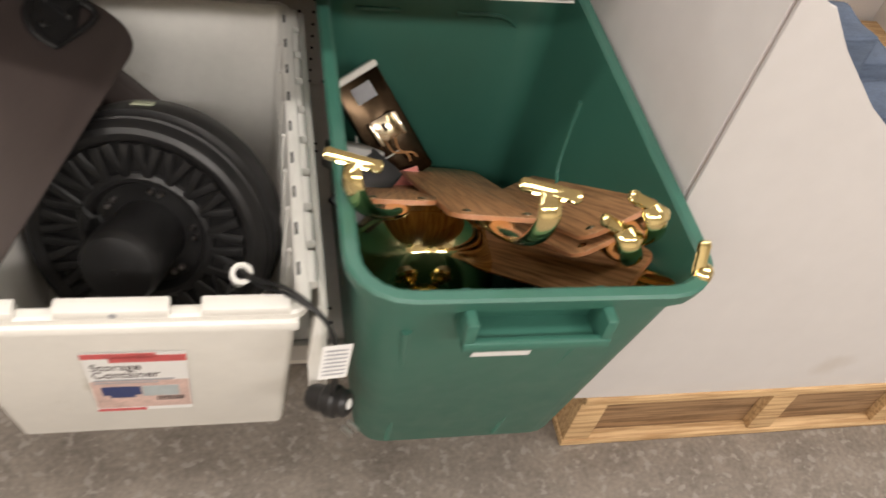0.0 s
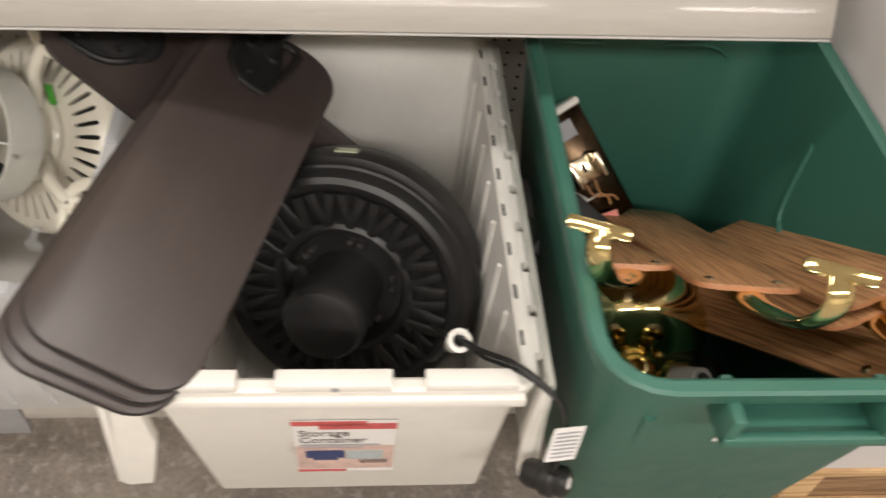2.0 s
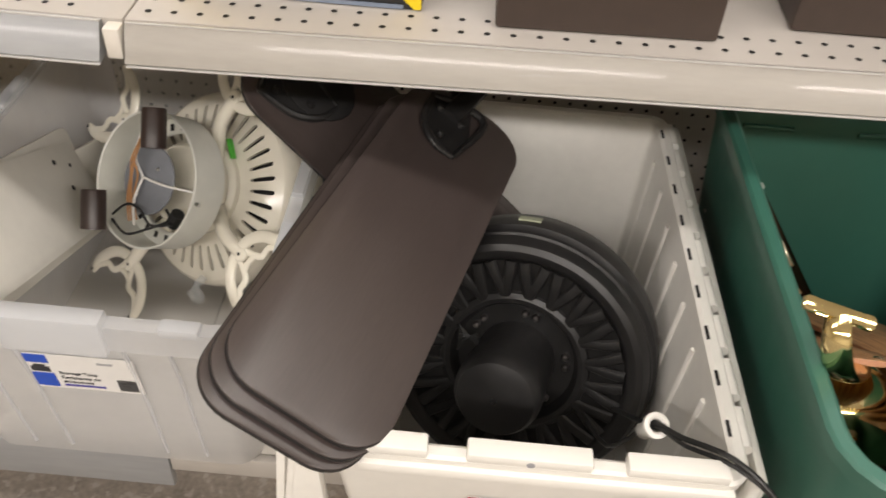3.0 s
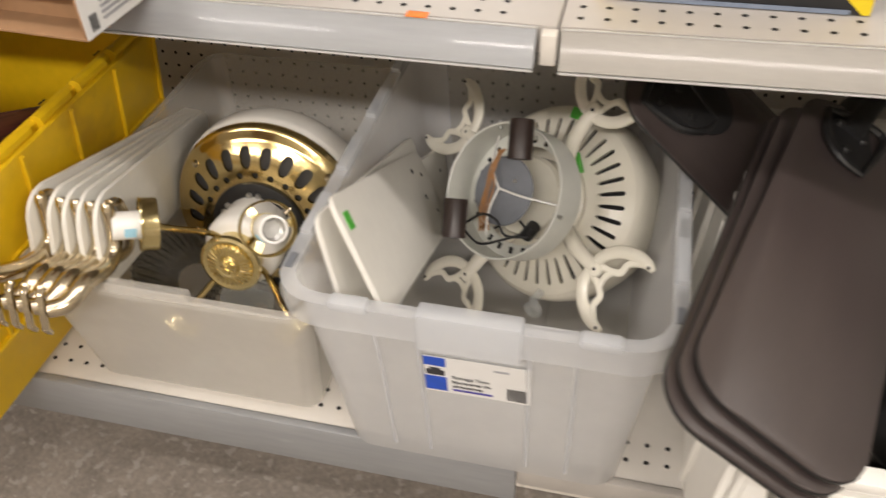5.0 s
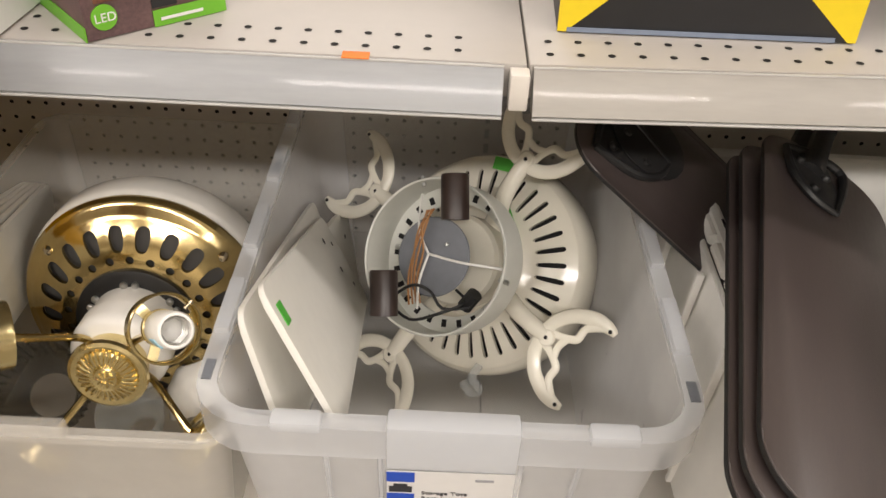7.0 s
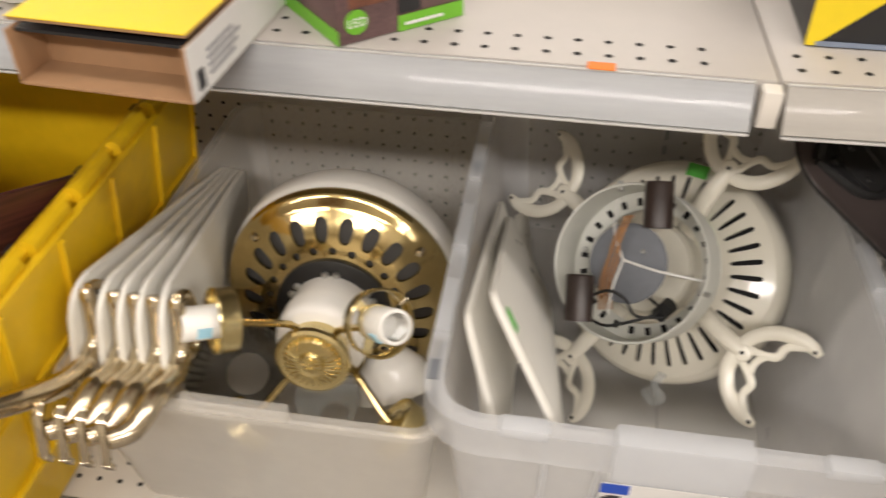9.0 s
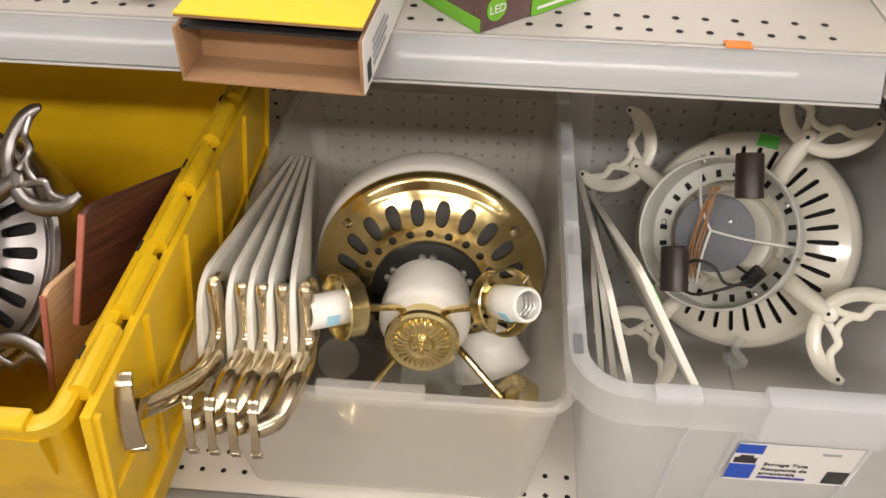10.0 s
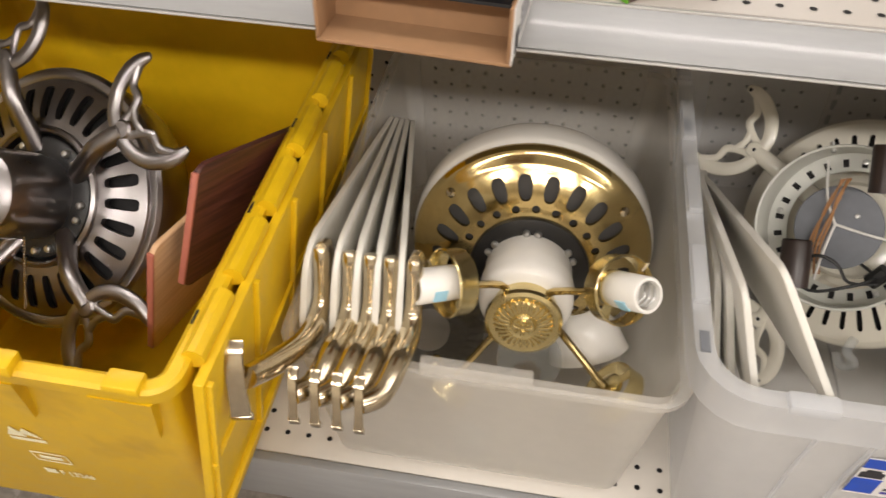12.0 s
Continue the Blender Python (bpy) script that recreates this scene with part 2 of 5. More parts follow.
def box(bm, a, b, m=None, bev=0.0, seg=2):
    r = bmesh.ops.create_cube(bm, size=1)
    vs = r["verts"]
    for v in vs:
        v.co = Vector([(a[i] + b[i]) / 2 + v.co[i] * (b[i] - a[i]) for i in range(3)])
    if bev:
        es = list({e for v in vs for e in v.link_edges})
        g = bmesh.ops.bevel(bm, geom=vs + es, offset=bev, segments=seg, affect="EDGES", profile=0.5)
        vs = list({v for f in g["faces"] for v in f.verts} | {v for v in vs if v.is_valid})
    if m is not None:
        for v in vs:
            v.co = m @ v.co
    return bm


def boxes(*items, bev=0.0, m=None):
    bm = bmesh.new()
    for a, b in items:
        box(bm, a, b, m, bev)
    return bm


def lathe(profile, seg=48, bm=None, m=None, close=False):
    bm = bm or bmesh.new()
    rings = []
    for r, z in profile:
        ring = []
        for i in range(seg):
            a = 2 * math.pi * i / seg
            p = Vector((r * math.cos(a), r * math.sin(a), z))
            ring.append(bm.verts.new(m @ p if m else p))
        rings.append(ring)
    for ra, rb in zip(rings, rings[1:]):
        for i in range(seg):
            bm.faces.new((ra[i], ra[(i + 1) % seg], rb[(i + 1) % seg], rb[i]))
    if close:
        bm.faces.new(rings[0]), bm.faces.new(rings[-1])
    return bm


def tube(pts, rad, bm=None, seg=10, m=None, flat=1.0, smooth=4):
    """A rounded bar along pts, with one radius or one for each point; flat squeezes it in its local z."""
    bm = bm or bmesh.new()
    P = [Vector(p) for p in pts]
    R = list(rad) if isinstance(rad, (list, tuple)) else [rad] * len(P)
    if smooth > 1 and len(P) > 2:
        Q, S = [], []
        for i in range(len(P) - 1):
            p0, p1, p2, p3 = P[max(i - 1, 0)], P[i], P[i + 1], P[min(i + 2, len(P) - 1)]
            for k in range(smooth):
                u = k / smooth
                Q.append(0.5 * ((2 * p1) + (p2 - p0) * u + (2 * p0 - 5 * p1 + 4 * p2 - p3) * u * u + (3 * p1 - p0 - 3 * p2 + p3) * u ** 3))
                S.append(R[i] * (1 - u) + R[i + 1] * u)
        P, R = Q + [P[-1]], S + [R[-1]]
    rings = []
    ref = None
    for i, p in enumerate(P):
        d = (P[min(i + 1, len(P) - 1)] - P[max(i - 1, 0)]).normalized()
        if ref is None:
            ref = Vector((0, 0, 1)) if abs(d.z) < 0.9 else Vector((0, 1, 0))
        s = d.cross(ref).normalized()
        w = s.cross(d).normalized()
        ref = w
        ring = []
        for k in range(seg):
            a = 2 * math.pi * k / seg
            q = p + (s * math.cos(a) + w * math.sin(a) * flat) * R[i]
            ring.append(bm.verts.new(m @ q if m else q))
        rings.append(ring)
    for ra, rb in zip(rings, rings[1:]):
        for k in range(seg):
            bm.faces.new((ra[k], ra[(k + 1) % seg], rb[(k + 1) % seg], rb[k]))
    bm.faces.new(rings[0]), bm.faces.new(rings[-1])
    return bm


def plank(outline, thick, bm=None, m=None, bev=0.0):
    """A flat plate of the given outline in x and y, from z = -thick to 0."""
    own = bmesh.new()
    top = [own.verts.new((x, y, 0)) for x, y in outline]
    bot = [own.verts.new((x, y, -thick)) for x, y in outline]
    n = len(outline)
    own.faces.new(top), own.faces.new(bot[::-1])
    for i in range(n):
        own.faces.new((top[i], bot[i], bot[(i + 1) % n], top[(i + 1) % n]))
    if bev:
        es = [e for e in own.edges if abs(e.verts[0].co.z - e.verts[1].co.z) < 1e-6]
        bmesh.ops.bevel(own, geom=es, offset=bev, segments=2, affect="EDGES", profile=0.5)
    if m is not None:
        bmesh.ops.transform(own, matrix=m, verts=own.verts)
    if bm is None:
        return own
    me = bpy.data.meshes.new("joined")
    own.to_mesh(me)
    own.free()
    bm.from_mesh(me)
    bpy.data.meshes.remove(me)
    return bm


def round_rect(x0, x1, y0, y1, r, seg=5):
    out = []
    for cx, cy, a0 in ((x1 - r, y1 - r, 0), (x0 + r, y1 - r, 90), (x0 + r, y0 + r, 180), (x1 - r, y0 + r, 270)):
        for k in range(seg + 1):
            a = radians(a0 + 90 * k / seg)
            out.append((cx + r * math.cos(a), cy + r * math.sin(a)))
    return out


def blade_outline(length, w0, w1, r0=0.03, r1=0.035, seg=6):
    """Fan blade along +y, w0 wide at the hub end, w1 at the tip."""
    pts = []
    for cx, cy, a0, r in ((w1 / 2 - r1, length - r1, 0, r1), (-w1 / 2 + r1, length - r1, 90, r1), (-w0 / 2 + r0, r0, 180, r0), (w0 / 2 - r0, r0, 270, r0)):
        for k in range(seg + 1):
            a = radians(a0 + 90 * k / seg)
            pts.append((cx + r * math.cos(a), cy + r * math.sin(a)))
    return pts


def slotted_face(n, r0, r1, s0, s1, frac, zf, depth=0.004, K=20, power=2.6, start=0.0, bm=None):
    """A ring with n rounded slots cut through it, between the radii s0 and s1."""
    bm = bm or bmesh.new()
    half = math.pi / n
    for i in range(n):
        mid = start + 2 * half * i
        outer, inner, low = [], [], []
        for k in range(K):
            a = 2 * math.pi * k / K
            ca, sa = math.cos(a), math.sin(a)
            s = max(abs(ca), abs(sa))
            u, v = ca / s, sa / s
            rad = (r0 + r1) / 2 + v * (r1 - r0) / 2
            ang = mid + u * half
            outer.append(bm.verts.new((rad * math.cos(ang), rad * math.sin(ang), zf(rad))))
            q = (abs(ca) ** power + abs(sa) ** power) ** (-1 / power)
            rad = (s0 + s1) / 2 + sa * q * (s1 - s0) / 2
            ang = mid + ca * q * half * frac
            inner.append(bm.verts.new((rad * math.cos(ang), rad * math.sin(ang), zf(rad))))
            low.append(bm.verts.new((rad * math.cos(ang), rad * math.sin(ang), zf(rad) - depth)))
        for k in range(K):
            j = (k + 1) % K
            bm.faces.new((outer[k], outer[j], inner[j], inner[k]))
            bm.faces.new((inner[k], inner[j], low[j], low[k]))
    bmesh.ops.remove_doubles(bm, verts=bm.verts, dist=1e-5)
    return bm


def tote_shell(top, bot, z0, z1, wall, r, lip=0.012, lipz=0.014, split=0.86):
    """Open bin: outer and inner walls, floor, and a rolled rim. top and bot are x0, x1, y0, y1."""
    def loop(f, z, grow, rr):
        q = [b + (t - b) * f for b, t in zip(bot, top)]
        return [(x, y, z) for x, y in round_rect(q[0] - grow, q[1] + grow, q[2] - grow, q[3] + grow, max(rr + grow, 0.006))]
    H = z1 - z0
    f = 1 - lipz / H
    loops = [loop(0, z0, -0.014, r * 0.7), loop(0, z0 + 0.004, -0.005, r * 0.75), loop(0.03, z0 + 0.012, 0, r * 0.8)]
    loops += [loop(f, z1 - lipz, 0, r), loop(f, z1 - lipz, lip, r), loop(1, z1 - 0.003, lip, r), loop(1, z1, lip - 0.003, r),
              loop(1, z1, 0, r), loop(1, z1 - 0.003, -wall, r), loop(0.05, z0 + 0.018, -wall, r * 0.8), loop(0, z0 + wall + 0.002, -wall - 0.012, r * 0.7)]
    bm = bmesh.new()
    vs = [[bm.verts.new(p) for p in l] for l in loops]
    n = len(vs[0])
    for a, b in zip(vs, vs[1:]):
        for i in range(n):
            bm.faces.new((a[i], a[(i + 1) % n], b[(i + 1) % n], b[i]))
    bm.faces.new(vs[0][::-1]), bm.faces.new(vs[-1])
    return bm


def dots(bm, xs_ys, place, r, seg=8):
    for u, v in xs_ys:
        bm.faces.new([bm.verts.new(place(u + r * math.cos(2 * math.pi * k / seg), v + r * math.sin(2 * math.pi * k / seg))) for k in range(seg)])


def bars(parent, name, items, material, z=0.0008, thick=0.0006):
    """Flat printed marks on a label whose face is its local x and y."""
    bm = bmesh.new()
    for x0, y0, x1, y1 in items:
        box(bm, (x0, y0, z), (x1, y1, z + thick))
    ob = part(name, bm, material, parent)
    if name in ("fine_print", "barcode"):
        ob["kind"] = "stuff"
    return ob


def words(parent, text, x, y, size, material, z=0.0012, name="lettering", shear=0):
    cu = bpy.data.curves.new(name, "FONT")
    cu.body, cu.size, cu.extrude, cu.shear = text, size, 0.0002, shear
    tmp = new("tmp_text", cu)
    dg = bpy.context.evaluated_depsgraph_get()
    me = bpy.data.meshes.new_from_object(tmp.evaluated_get(dg))
    bpy.data.objects.remove(tmp)
    me.name = name
    me.materials.clear()
    me.materials.append(material)
    me.transform(Matrix.Translation((x, y, z)))
    ob = new(name, me)
    ob.parent = parent
    return ob


# ---- structure ----
Z0 = 0.165      # top of the bottom deck
ZU = 0.695      # top of the upper shelf
YB = 0.475      # back panel
YD = -0.128     # front of the bottom deck
EDGE = 0.914    # end of the shelving run


solo("floor", boxes(((-7, -6, -0.1), (7, 5, 0))), M_FLOOR, "worn grey-brown speckled vinyl tile store floor", "floor", kind="structure")
# unseen room shell, added and kept pale to bounce fill light
solo("ceiling", boxes(((-7, -6, 3.4), (7, 5, 3.5))), M_CEIL, "unseen off-white ceiling added to close the room", "ceiling", kind="structure")
for nm, a, b in (("wall_north", (-7, 5, 0), (7, 5.1, 3.4)), ("wall_south", (-7, -6.1, 0), (7, -6, 3.4)), ("wall_east", (7, -6, 0), (7.1, 5, 3.4)), ("wall_west", (-7.1, -6, 0), (-7, 5, 3.4))):
    solo(nm, boxes((a, b)), M_WALL, "unseen plain beige wall added to close the room", "wall", kind="structure")

BAYS = [(-1.828, -0.914), (-0.914, 0.0), (0.0, 0.914)]
# the end bay's upper shelf hangs one slot higher at its far end
TIP = Matrix.Translation((0, 0, ZU)) @ pose(0, 0, 0, 0, -1.35, 0) @ Matrix.Translation((0, 0, -ZU))
gond = thing("shelving_unit", pose(0, 0, 0), "off-white perforated steel store shelving with metal price channels", "shelving")
for x0, x1 in BAYS:
    g = 0.0008
    warm = x0 >= 0
    tip = TIP if warm else Matrix.Identity(4)
    part("back_panel", boxes(((x0 + g, YB, 0.02), (x1 - g, YB + 0.012, 1.02))), M_BACK, gond)
    bm = boxes(((x0 + g, YD + 0.004, Z0 - 0.022), (x1 - g, YB - 0.002, Z0)), bev=0.002)
    part("bottom_deck", bm, M_DECK, gond)
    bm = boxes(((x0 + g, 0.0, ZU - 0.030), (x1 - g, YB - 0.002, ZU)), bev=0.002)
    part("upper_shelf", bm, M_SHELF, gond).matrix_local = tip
    # price channel, leaning out towards the foot
    bm = bmesh.new()
    e0, e1 = x0 + (0.004 if x0 == 0 else 0.010), x1 - (0.001 if x1 > 0.9 else 0.020)
    prof = [(-0.001, ZU - 0.001), (-0.006, ZU), (-0.010, ZU - 0.004), (-0.0235, ZU - 0.029), (-0.026, ZU - 0.0335), (-0.023, ZU - 0.036), (-0.001, ZU - 0.035)]
    va = [bm.verts.new((e0, y, z)) for y, z in prof]
    vb = [bm.verts.new((e1, y, z)) for y, z in prof]
    for i in range(len(prof)):
        j = (i + 1) % len(prof)
        bm.faces.new((va[i], va[j], vb[j], vb[i]))
    bm.faces.new(va[::-1]), bm.faces.new(vb)
    part("price_channel", bm, M_LIPW if warm else M_LIP, gond, angle=20).matrix_local = tip
    # pale strips built for the highlights along the channel's bottom and top
    for ya, yb, za, zb in ((-0.0268, -0.0230, ZU - 0.0375, ZU - 0.0355), (-0.0074, -0.0050, ZU - 0.0012, ZU + 0.0006)):
        part("channel_glint", boxes(((e0, ya, za), (e1, yb, zb)), bev=0.0005), M_GLINT, gond, "added pale strip for the highlight along the price channel").matrix_local = tip
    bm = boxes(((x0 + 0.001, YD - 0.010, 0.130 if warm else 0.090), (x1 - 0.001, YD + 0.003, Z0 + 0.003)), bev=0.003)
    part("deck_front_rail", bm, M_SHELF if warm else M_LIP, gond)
    part("kick_plate", boxes(((x0 + g, YD + 0.07, 0.002), (x1 - g, YD + 0.08, 0.142))), M_BACK, gond)
    # punched holes, laid on as flat near-black discs for their shade
    bm = bmesh.new()
    pts = []
    n = int((x1 - x0) / 0.0254) - 1
    for i in range(n):
        px = x0 + 0.028 + i * 0.0254
        for j in range(22):
            pts.append((px, 0.17 + j * 0.0254))
    dots(bm, pts, lambda u, v: (u, YB - 0.0006, v), 0.0032)
    part("peg_hole", bm, M_HOLE, gond)["kind"] = "stuff"
    for nm, zz, rows in (("upper_shelf_hole", ZU, (0.0185, 0.0440, 0.30, 0.32)), ("deck_hole", Z0, (YD + 0.032, YD + 0.0585, 0.28, 0.30))):
        bm = bmesh.new()
        pts = [(x0 + (0.0188 if nm[0] == "u" else 0.0045 + 0.0254) + i * 0.0254, y) for y in rows for i in range(n)]
        dots(bm, pts, lambda u, v, zz=zz: (u, v, zz + 0.0006), 0.0034)
        hole = part(nm, bm, M_HOLE, gond)
        hole["kind"] = "stuff"
        if nm[0] == "u":
            hole.matrix_local = tip
for x in (-1.828, -0.914, 0.0, 0.914):
    part("upright", boxes(((x - 0.009, YB - 0.004, 0.02), (x + 0.009, YB - 0.0007, 1.03))), M_BACK, gond)
    bm = boxes(*[((x - 0.0035, YB - 0.0046, 0.20 + k * 0.0254), (x + 0.0035, YB - 0.0042, 0.216 + k * 0.0254)) for k in range(32)])
    part("upright_slot", bm, M_GREYDISC, gond)["kind"] = "stuff"
for x in (-0.914, 0.0):
    part("shelf_bracket_end", boxes(((x - 0.015, -0.018, ZU - 0.034), (x + 0.001, -0.001, ZU - 0.002)), bev=0.002), M_DECK, gond, "bare white enamelled joint between the price channels")


# ---- green tote ----
GX0, GX1, GY0, GY1, GZ = 0.645, 1.004, -0.366, 0.235, 0.58
green = thing("storage_tote", pose(0, 0, 0), "open dark green plastic storage tote holding brass fan parts", "tote")
part("body", tote_shell((GX0, GX1, GY0, GY1), (0.682, 0.962, -0.300, 0.175), Z0 + 0.001, GZ, 0.004, 0.050, lip=0.013, lipz=0.020), M_GREEN, green)
# handle under the front rim: two cheeks and a bar
bm = boxes(((0.744, GY0 - 0.030, 0.522), (0.756, GY0 + 0.018, 0.563)), ((0.884, GY0 - 0.030, 0.522), (0.896, GY0 + 0.018, 0.563)), ((0.744, GY0 - 0.032, 0.522), (0.896, GY0 - 0.022, 0.536)), ((0.744, GY0 - 0.026, 0.520), (0.896, GY0 + 0.020, 0.526)), bev=0.003)
part("handle", bm, M_GREEN, green)
bm = bmesh.new()
tube([(0.905, -0.352, 0.50), (0.880, -0.318, 0.33), (0.868, -0.302, 0.19)], [0.006, 0.006, 0.005], bm, 8)
tube([(0.700, -0.352, 0.50), (0.715, -0.318, 0.33), (0.722, -0.302, 0.19)], [0.006, 0.006, 0.005], bm, 8)
part("rib", bm, M_GREEN, green)
bm = bmesh.new()
for pts in ([(0.700, 0.2185, 0.500), (0.745, 0.2185, 0.500), (0.765, 0.2185, 0.500)], [(0.850, 0.2185, 0.500), (0.915, 0.2185, 0.500), (0.945, 0.217, 0.485)], [(0.9905, 0.02, 0.50), (0.9815, 0.00, 0.40), (0.9750, -0.03, 0.375), (0.9610, -0.05, 0.22)]):
    tube(pts, 0.0036, bm, 8)
part("inner_rib", bm, M_GREEN, green)
lab = part("label", boxes(((0, 0, 0), (0.066, 0.018, 0.0006)), m=Matrix.Translation((0.780, -0.3452, 0.438)) @ pose(0, 0, 0, 99, 0, 0)), M_PAPER, green, "small white barcode label")


def oak_blade(a, b, width, up, bar, along, label):
    """A fan blade from its iron end a to its tip b, face turned to up; the iron's cross bar stands at bar."""
    a, b, up = Vector(a), Vector(b), Vector(up)
    y = (b - a).normalized()
    z = (up - up.dot(y) * y).normalized()
    x = y.cross(z)
    m = Matrix.Translation(a) @ Matrix((x, y, z)).transposed().to_4x4()
    t = thing("fan_blade", m, label, "fan blade", "oak fan blades")
    L = (b - a).length
    part("board", plank(blade_outline(L, width * 0.86, width, 0.022, 0.03), 0.006, bev=0.0012), M_OAK, t)
    part("edge_band", plank([(px * 1.006, py * 1.0) for px, py in blade_outline(L, width * 0.862, width * 1.002, 0.022, 0.03)], 0.0042, m=Matrix.Translation((0, -0.0006, -0.0009))), M_OAKEDGE, t)
    bm = bmesh.new()
    for px in (-width * 0.27, width * 0.27):
        lathe([(0.0001, 0.0022), (0.0035, 0.0018), (0.0055, 0.0004), (0.0055, -0.001)], 12, bm, Matrix.Translation((px, 0.022, 0)))
    part("screw", bm, M_ABRASS, t)
    e = m.inverted() @ Vector(bar)
    path = [(0, 0.050, -0.009), (0, 0.010, -0.011), (e.x * 0.25, -0.025, -0.014), (e.x * 0.7, e.y * 0.72, e.z * 0.05 - 0.008), (e.x, e.y * 1.02, e.z * 0.45), (e.x, e.y, e.z - 0.002)]
    iron = part("blade_iron", tube(path, [0.018, 0.018, 0.015, 0.013, 0.0115, 0.010], None, 14, flat=0.45), M_GOLD, t, "polished brass blade iron")
    d = (m.inverted().to_3x3() @ Vector(along)).normalized()
    u = (m.inverted().to_3x3() @ Vector((0, -0.45, 0.89)))
    u = (u - u.dot(d) * d).normalized()
    mm = Matrix.Translation(e) @ Matrix((d, u.cross(d), u)).transposed().to_4x4()
    bm = plank([(-0.029, -0.004), (-0.026, -0.0065), (-0.019, -0.0065), (-0.016, -0.004), (0.016, -0.004), (0.019, -0.0065), (0.026, -0.0065), (0.029, -0.004), (0.029, 0.004), (0.026, 0.0065), (0.019, 0.0065), (0.016, 0.004), (-0.016, 0.004), (-0.019, 0.0065), (-0.026, 0.0065), (-0.029, 0.004)], 0.006, None, mm @ Matrix.Translation((0, 0, 0.003)), bev=0.0015)
    part("mount_bar", bm, M_GOLD, iron)
    return t


OAKL = "oak-grain fan blade with a polished brass iron"
oak_blade((0.810, -0.245, 0.553), (0.834, 0.115, 0.285), 0.126, (0.05, 0.6, 0.8), (0.812, -0.326, 0.672), (0.95, -0.3, -0.03), OAKL + ", on top")
oak_blade((0.703, -0.205, 0.537), (0.775, 0.060, 0.300), 0.100, (0.0, 0.6, 0.8), (0.645, -0.240, 0.626), (0.95, -0.25, -0.1), OAKL + ", half hidden")
oak_blade((0.952, -0.245, 0.548), (0.955, 0.052, 0.318), 0.118, (-0.42, 0.50, 0.78), (0.930, -0.307, 0.634), (0.87, -0.05, -0.48), OAKL + ", against the wall")
oak_blade((0.945, -0.255, 0.530), (0.946, 0.036, 0.296), 0.118, (-0.42, 0.50, 0.78), (0.905, -0.318, 0.612), (0.87, -0.05, -0.48), OAKL + ", under a like one")
oak_blade((0.972, -0.285, 0.500), (0.880, -0.030, 0.290), 0.112, (-0.72, 0.30, 0.70), (0.990, -0.346, 0.585), (0.05, 0.45, 0.88), OAKL + ", hooked over the rim")

fan = thing("ceiling_fan_motor", axes((0.778, -0.066, 0.286), (-0.02, -0.93, 0.03)), "polished brass bowl-shaped fan motor with a socket light kit", "ceiling fan")
part("motor_bowl", lathe([(0.050, -0.030), (0.090, -0.028), (0.104, -0.022), (0.107, -0.016), (0.105, -0.010), (0.102, -0.006), (0.1050, 0.0), (0.1060, 0.014), (0.1035, 0.018), (0.1060, 0.024), (0.1060, 0.048), (0.0990, 0.070), (0.0800, 0.088), (0.055, 0.096), (0.042, 0.099), (0.0001, 0.100)], 80), M_GOLD, fan)
part("kit_hub", lathe([(0.030, 0.092), (0.034, 0.105), (0.034, 0.125), (0.024, 0.14), (0.010, 0.146), (0.0001, 0.147)], 32), M_GOLD, fan)
for ang in (128, 52, 215, 325):
    d = Vector((math.cos(radians(ang)), math.sin(radians(ang)), 0.66)).normalized()
    m = axes((0, 0, 0), d)
    m = Matrix.Translation(Vector((0, 0, 0.112)) + d * 0.040) @ m.to_3x3().to_4x4()
    holder = part("socket_holder", lathe([(0.008, 0.0), (0.014, 0.006), (0.016, 0.014), (0.026, 0.022), (0.027, 0.032), (0.025, 0.032), (0.018, 0.024)], 24, m=m), M_GOLD, fan)
    part("socket", lathe([(0.017, 0.018), (0.019, 0.040), (0.0195, 0.062), (0.014, 0.063), (0.0135, 0.03), (0.0001, 0.028)], 24, m=m), M_GREYSOCK, holder, "grey porcelain screw socket")
    bm = bmesh.new()
    tube([Vector((0.0128 * math.cos(a * 0.9), 0.0128 * math.sin(a * 0.9), 0.034 + a * 0.0012)) for a in range(22)], 0.0012, bm, 5, m, smooth=1)
    part("socket_thread", bm, M_STEEL, holder)

shade = solo("glass_shade", lathe([(0.030, 0.0), (0.034, 0.012), (0.055, 0.04), (0.060, 0.075), (0.056, 0.075), (0.050, 0.04), (0.030, 0.016)], 40), M_SMOKE, "ribbed clear glass lamp shade in the tote bottom", "lamp shade", pose(0.862, -0.17, Z0 + 0.012))

# wall plate with a socket, standing in the back corner
pl = thing("fixture_plate", axes((0.741, 0.098, 0.380), (0.10, -0.78, 0.62), 28), "bronze mirror-backed light fixture plate with a white end cap", "light fixture")
part("plate", boxes(((-0.038, -0.088, -0.020), (0.038, 0.088, 0.0)), bev=0.004), M_CHROME, pl)
part("end_cap", boxes(((-0.040, 0.080, -0.024), (0.040, 0.092, 0.003)), bev=0.005), M_WENAMEL, pl, "chipped white end cap")
part("sticker", boxes(((-0.016, 0.045, 0.0002), (0.016, 0.070, 0.0008))), M_INKG, pl, "silver paper sticker")
br = part("bracket", boxes(((-0.022, -0.020, 0.0), (0.022, 0.016, 0.004)), ((-0.022, -0.020, 0.0), (-0.016, 0.016, 0.022)), ((0.016, -0.020, 0.0), (0.022, 0.016, 0.022)), bev=0.001), M_ABRASS, pl, "brass socket bracket")
part("bracket_slot", boxes(((-0.003, -0.006, 0.004), (0.003, 0.006, 0.0046))), M_HOLE, br)
bm = bmesh.new()
